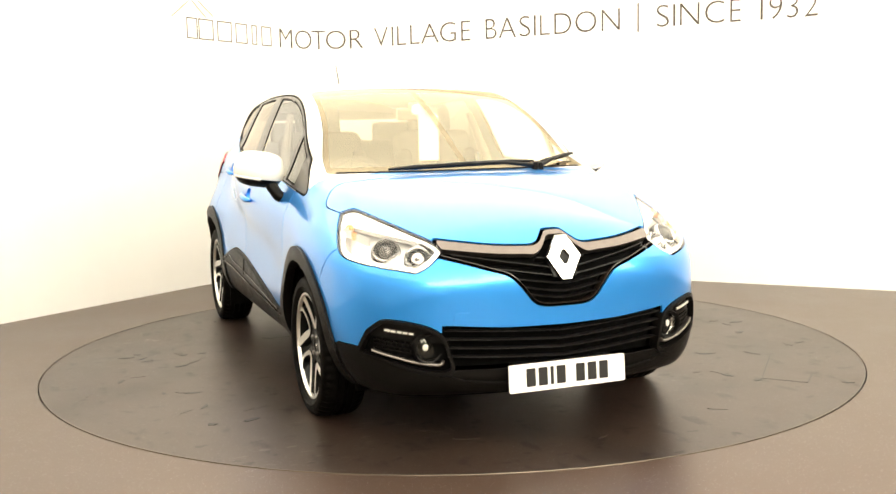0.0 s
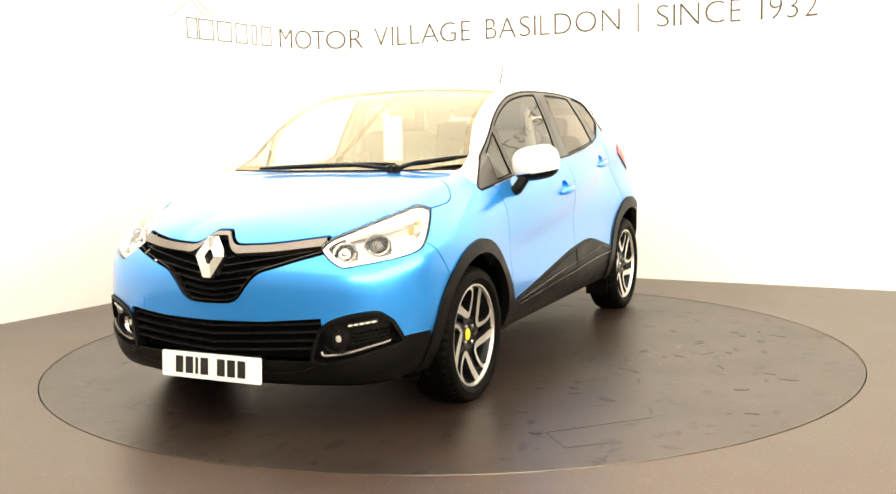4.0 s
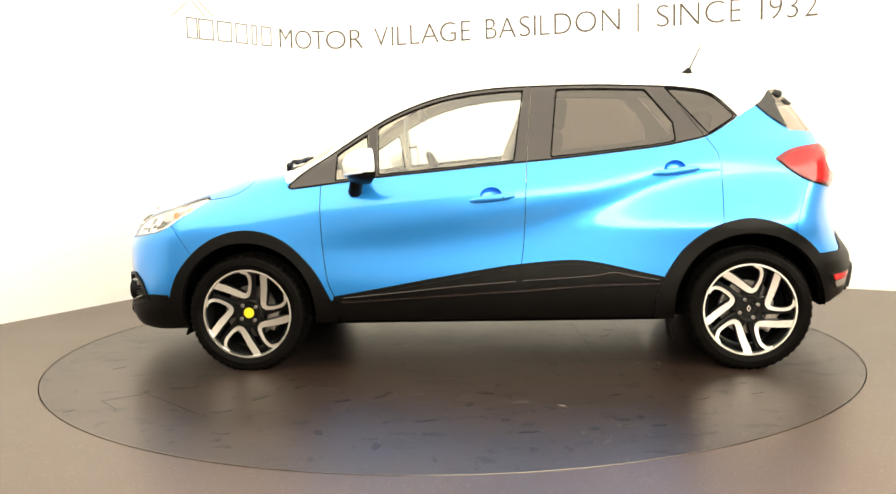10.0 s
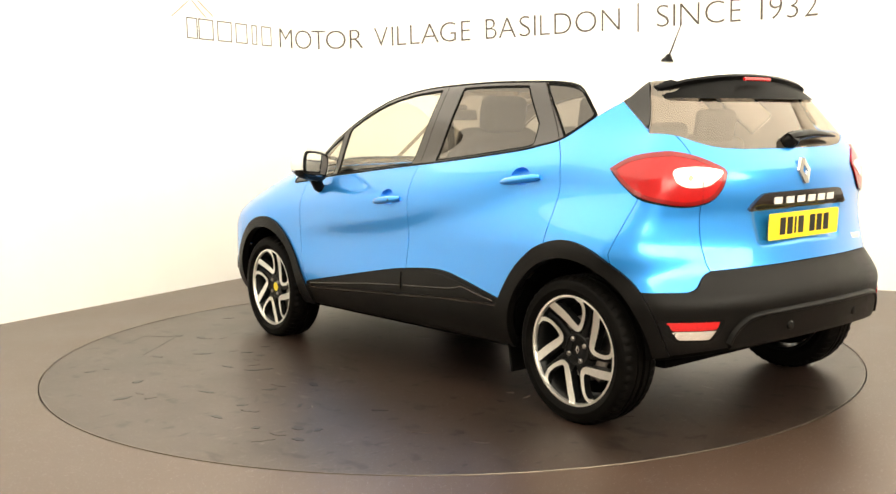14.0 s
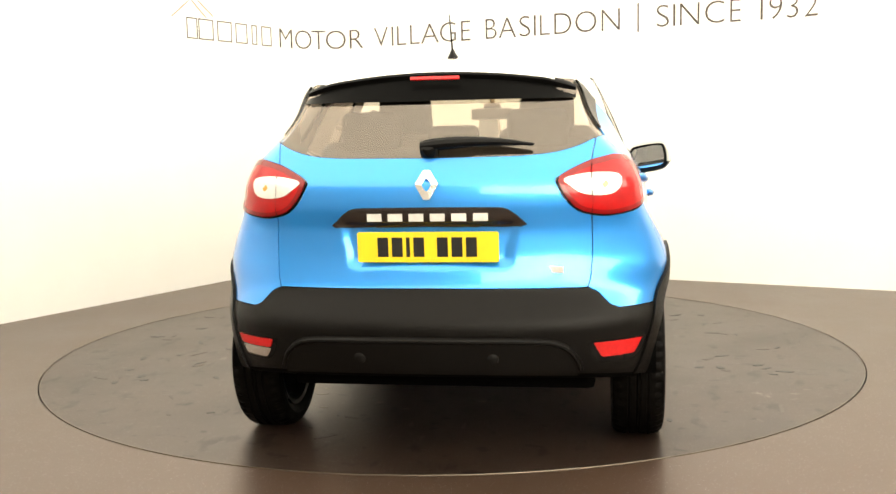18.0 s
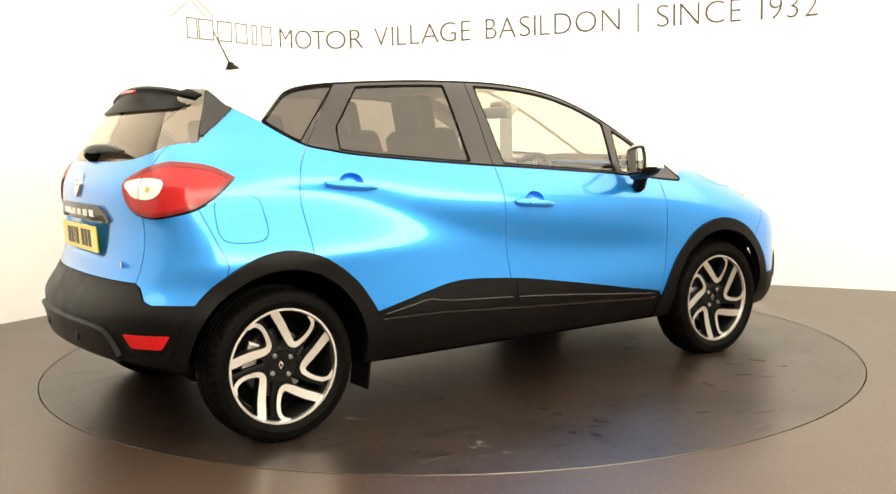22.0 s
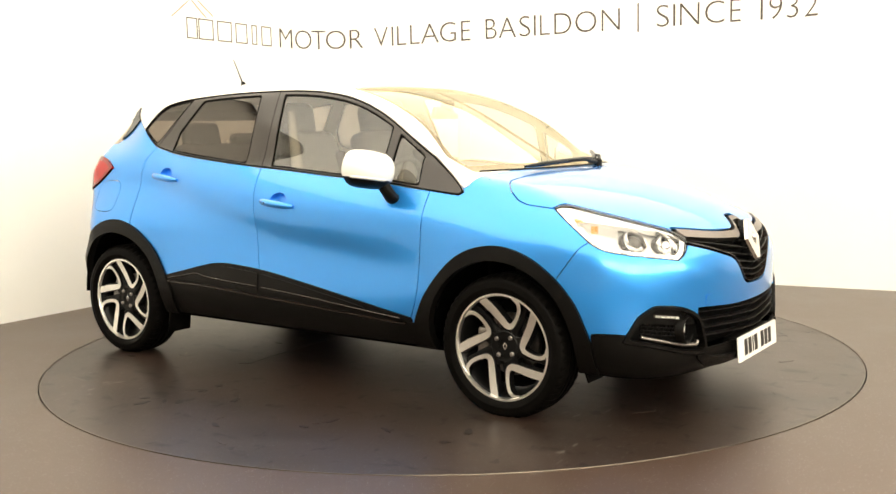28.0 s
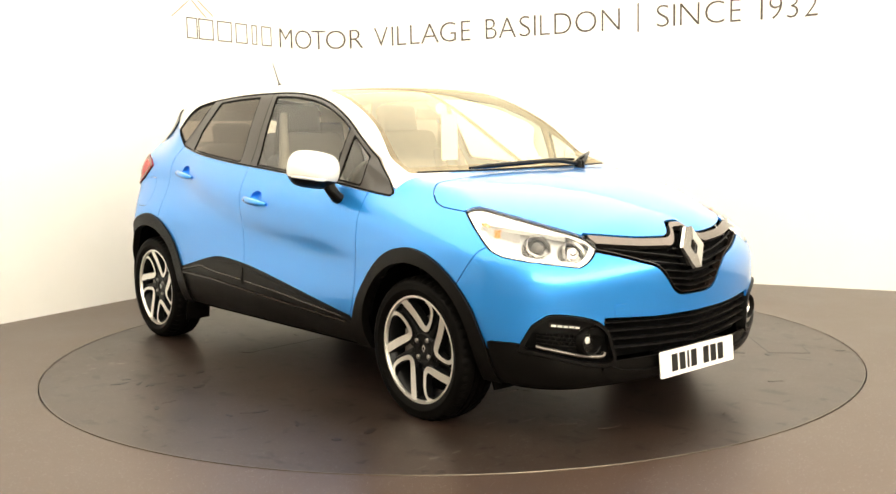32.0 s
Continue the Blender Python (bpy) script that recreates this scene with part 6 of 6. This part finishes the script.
def letter(ch, s0, s1):
    """One sign of the built-in font, thinned, fitted between two lengths along the wall."""
    cu = bpy.data.curves.new("letter", "FONT")
    cu.body, cu.size, cu.extrude, cu.offset, cu.resolution_u = ch, 0.25, 0.001, -0.0042, 4
    tmp = bpy.data.objects.new("letter", cu)
    scene.collection.objects.link(tmp)
    me = bpy.data.meshes.new_from_object(tmp.evaluated_get(bpy.context.evaluated_depsgraph_get()))
    bpy.data.objects.remove(tmp)
    co = np.array([v.co for v in me.vertices])
    lo, hi = co.min(0), co.max(0)
    w = max(s1 - s0, 0.008)
    fx = w / max(hi[0] - lo[0], 1e-4)
    fy = CAP / (hi[1] - lo[1])
    if ch == "I" or ch == "1":
        fx = fy
    for v in me.vertices:
        v.co = bent((s0 + s1) / 2 + (v.co.x - (lo[0] + hi[0]) / 2) * fx, BASE_Z + (v.co.y - lo[1]) * fy, 0.002 + v.co.z)
    me.materials.append(SIGN_INK)
    ob = new("letter", me)
    ob.parent = sign


WORDS = [
    ("MOTOR", [(9.063, 9.231), (9.264, 9.436), (9.436, 9.572), (9.572, 9.765), (9.806, 9.950)]),
    ("VILLAGE", [(10.077, 10.227), (10.264, 10.289), (10.326, 10.424), (10.466, 10.563), (10.580, 10.765), (10.777, 10.940), (10.992, 11.083)]),
    ("BASILDON", [(11.235, 11.341), (11.363, 11.527), (11.560, 11.662), (11.694, 11.715), (11.752, 11.842), (11.884, 12.039), (12.074, 12.261), (12.306, 12.464)]),
    ("SINCE", [(12.772, 12.875), (12.908, 12.926), (12.963, 13.119), (13.164, 13.316), (13.360, 13.443)]),
    ("1932", [(13.590, 13.608), (13.654, 13.752), (13.785, 13.869), (13.914, 14.012)]),
]
PLAIN_BARS = [(7.895, 8.024), (8.031, 8.211), (8.252, 8.434), (8.477, 8.630), (8.683, 8.758), (8.812, 8.952)]
DIVIDER = 12.619
ROOFS = [[(7.735, -0.01), (7.80, 0.035), (7.88, 0.095), (7.955, 0.15), (8.03, 0.09), (8.13, 0.01)], [(8.005, 0.165), (8.09, 0.11), (8.21, 0.03)]]

for word, spans in WORDS:
    for ch, (a, b) in zip(word, spans):
        letter(ch, a, b)


def stroke(name, pts, half, mat, label=""):
    """A thin band laid on the wall along points (length, height)."""
    v = []
    for i, (s, z) in enumerate(pts):
        q0, q1 = pts[max(i - 1, 0)], pts[min(i + 1, len(pts) - 1)]
        d = Vector((q1[0] - q0[0], q1[1] - q0[1])).normalized()
        for o in (0.001, 0.003):
            v += [bent(s - d.y * half, z + d.x * half, o), bent(s + d.y * half, z - d.x * half, o)]
    f = []
    for i in range(len(pts) - 1):
        a, b = 4 * i, 4 * i + 4
        f += [(a + 2, a + 3, b + 3, b + 2), (a, b, b + 1, a + 1), (a, a + 2, b + 2, b), (a + 1, b + 1, b + 3, a + 3)]
    f += [(0, 1, 3, 2), (len(v) - 4, len(v) - 2, len(v) - 1, len(v) - 3)]
    return link_mesh(name, v, f, mat, sign, label, False)


for a, b in PLAIN_BARS:
    for s in (a + 0.008, b - 0.008):
        stroke("bar", [(s, BASE_Z), (s, BASE_Z + CAP)], 0.0048, SIGN_INK)
    for z in (BASE_Z + 0.005, BASE_Z + CAP - 0.005):
        stroke("bar", [(a + 0.013 + (b - a - 0.026) * k / 4, z) for k in range(5)], 0.0048, SIGN_INK)
stroke("divider", [(DIVIDER, BASE_Z - 0.03), (DIVIDER, BASE_Z + CAP + 0.03)], 0.006, SIGN_INK)
zc = BASE_Z + CAP
for line in ROOFS:
    stroke("roof_stroke", [(s_, zc + z) for s_, z in line], 0.0042, SIGN_RED, "orange roof-shaped stroke")


def motions():
    walk(turntable, [(t, pose(0, 0, 0, 0, 0, a)) for t, a in THETA])
    walk(car, [(t, pose(0, 0, 0, 0, 0, a) @ CAR_ON_PLATFORM) for t, a in THETA])


motions()
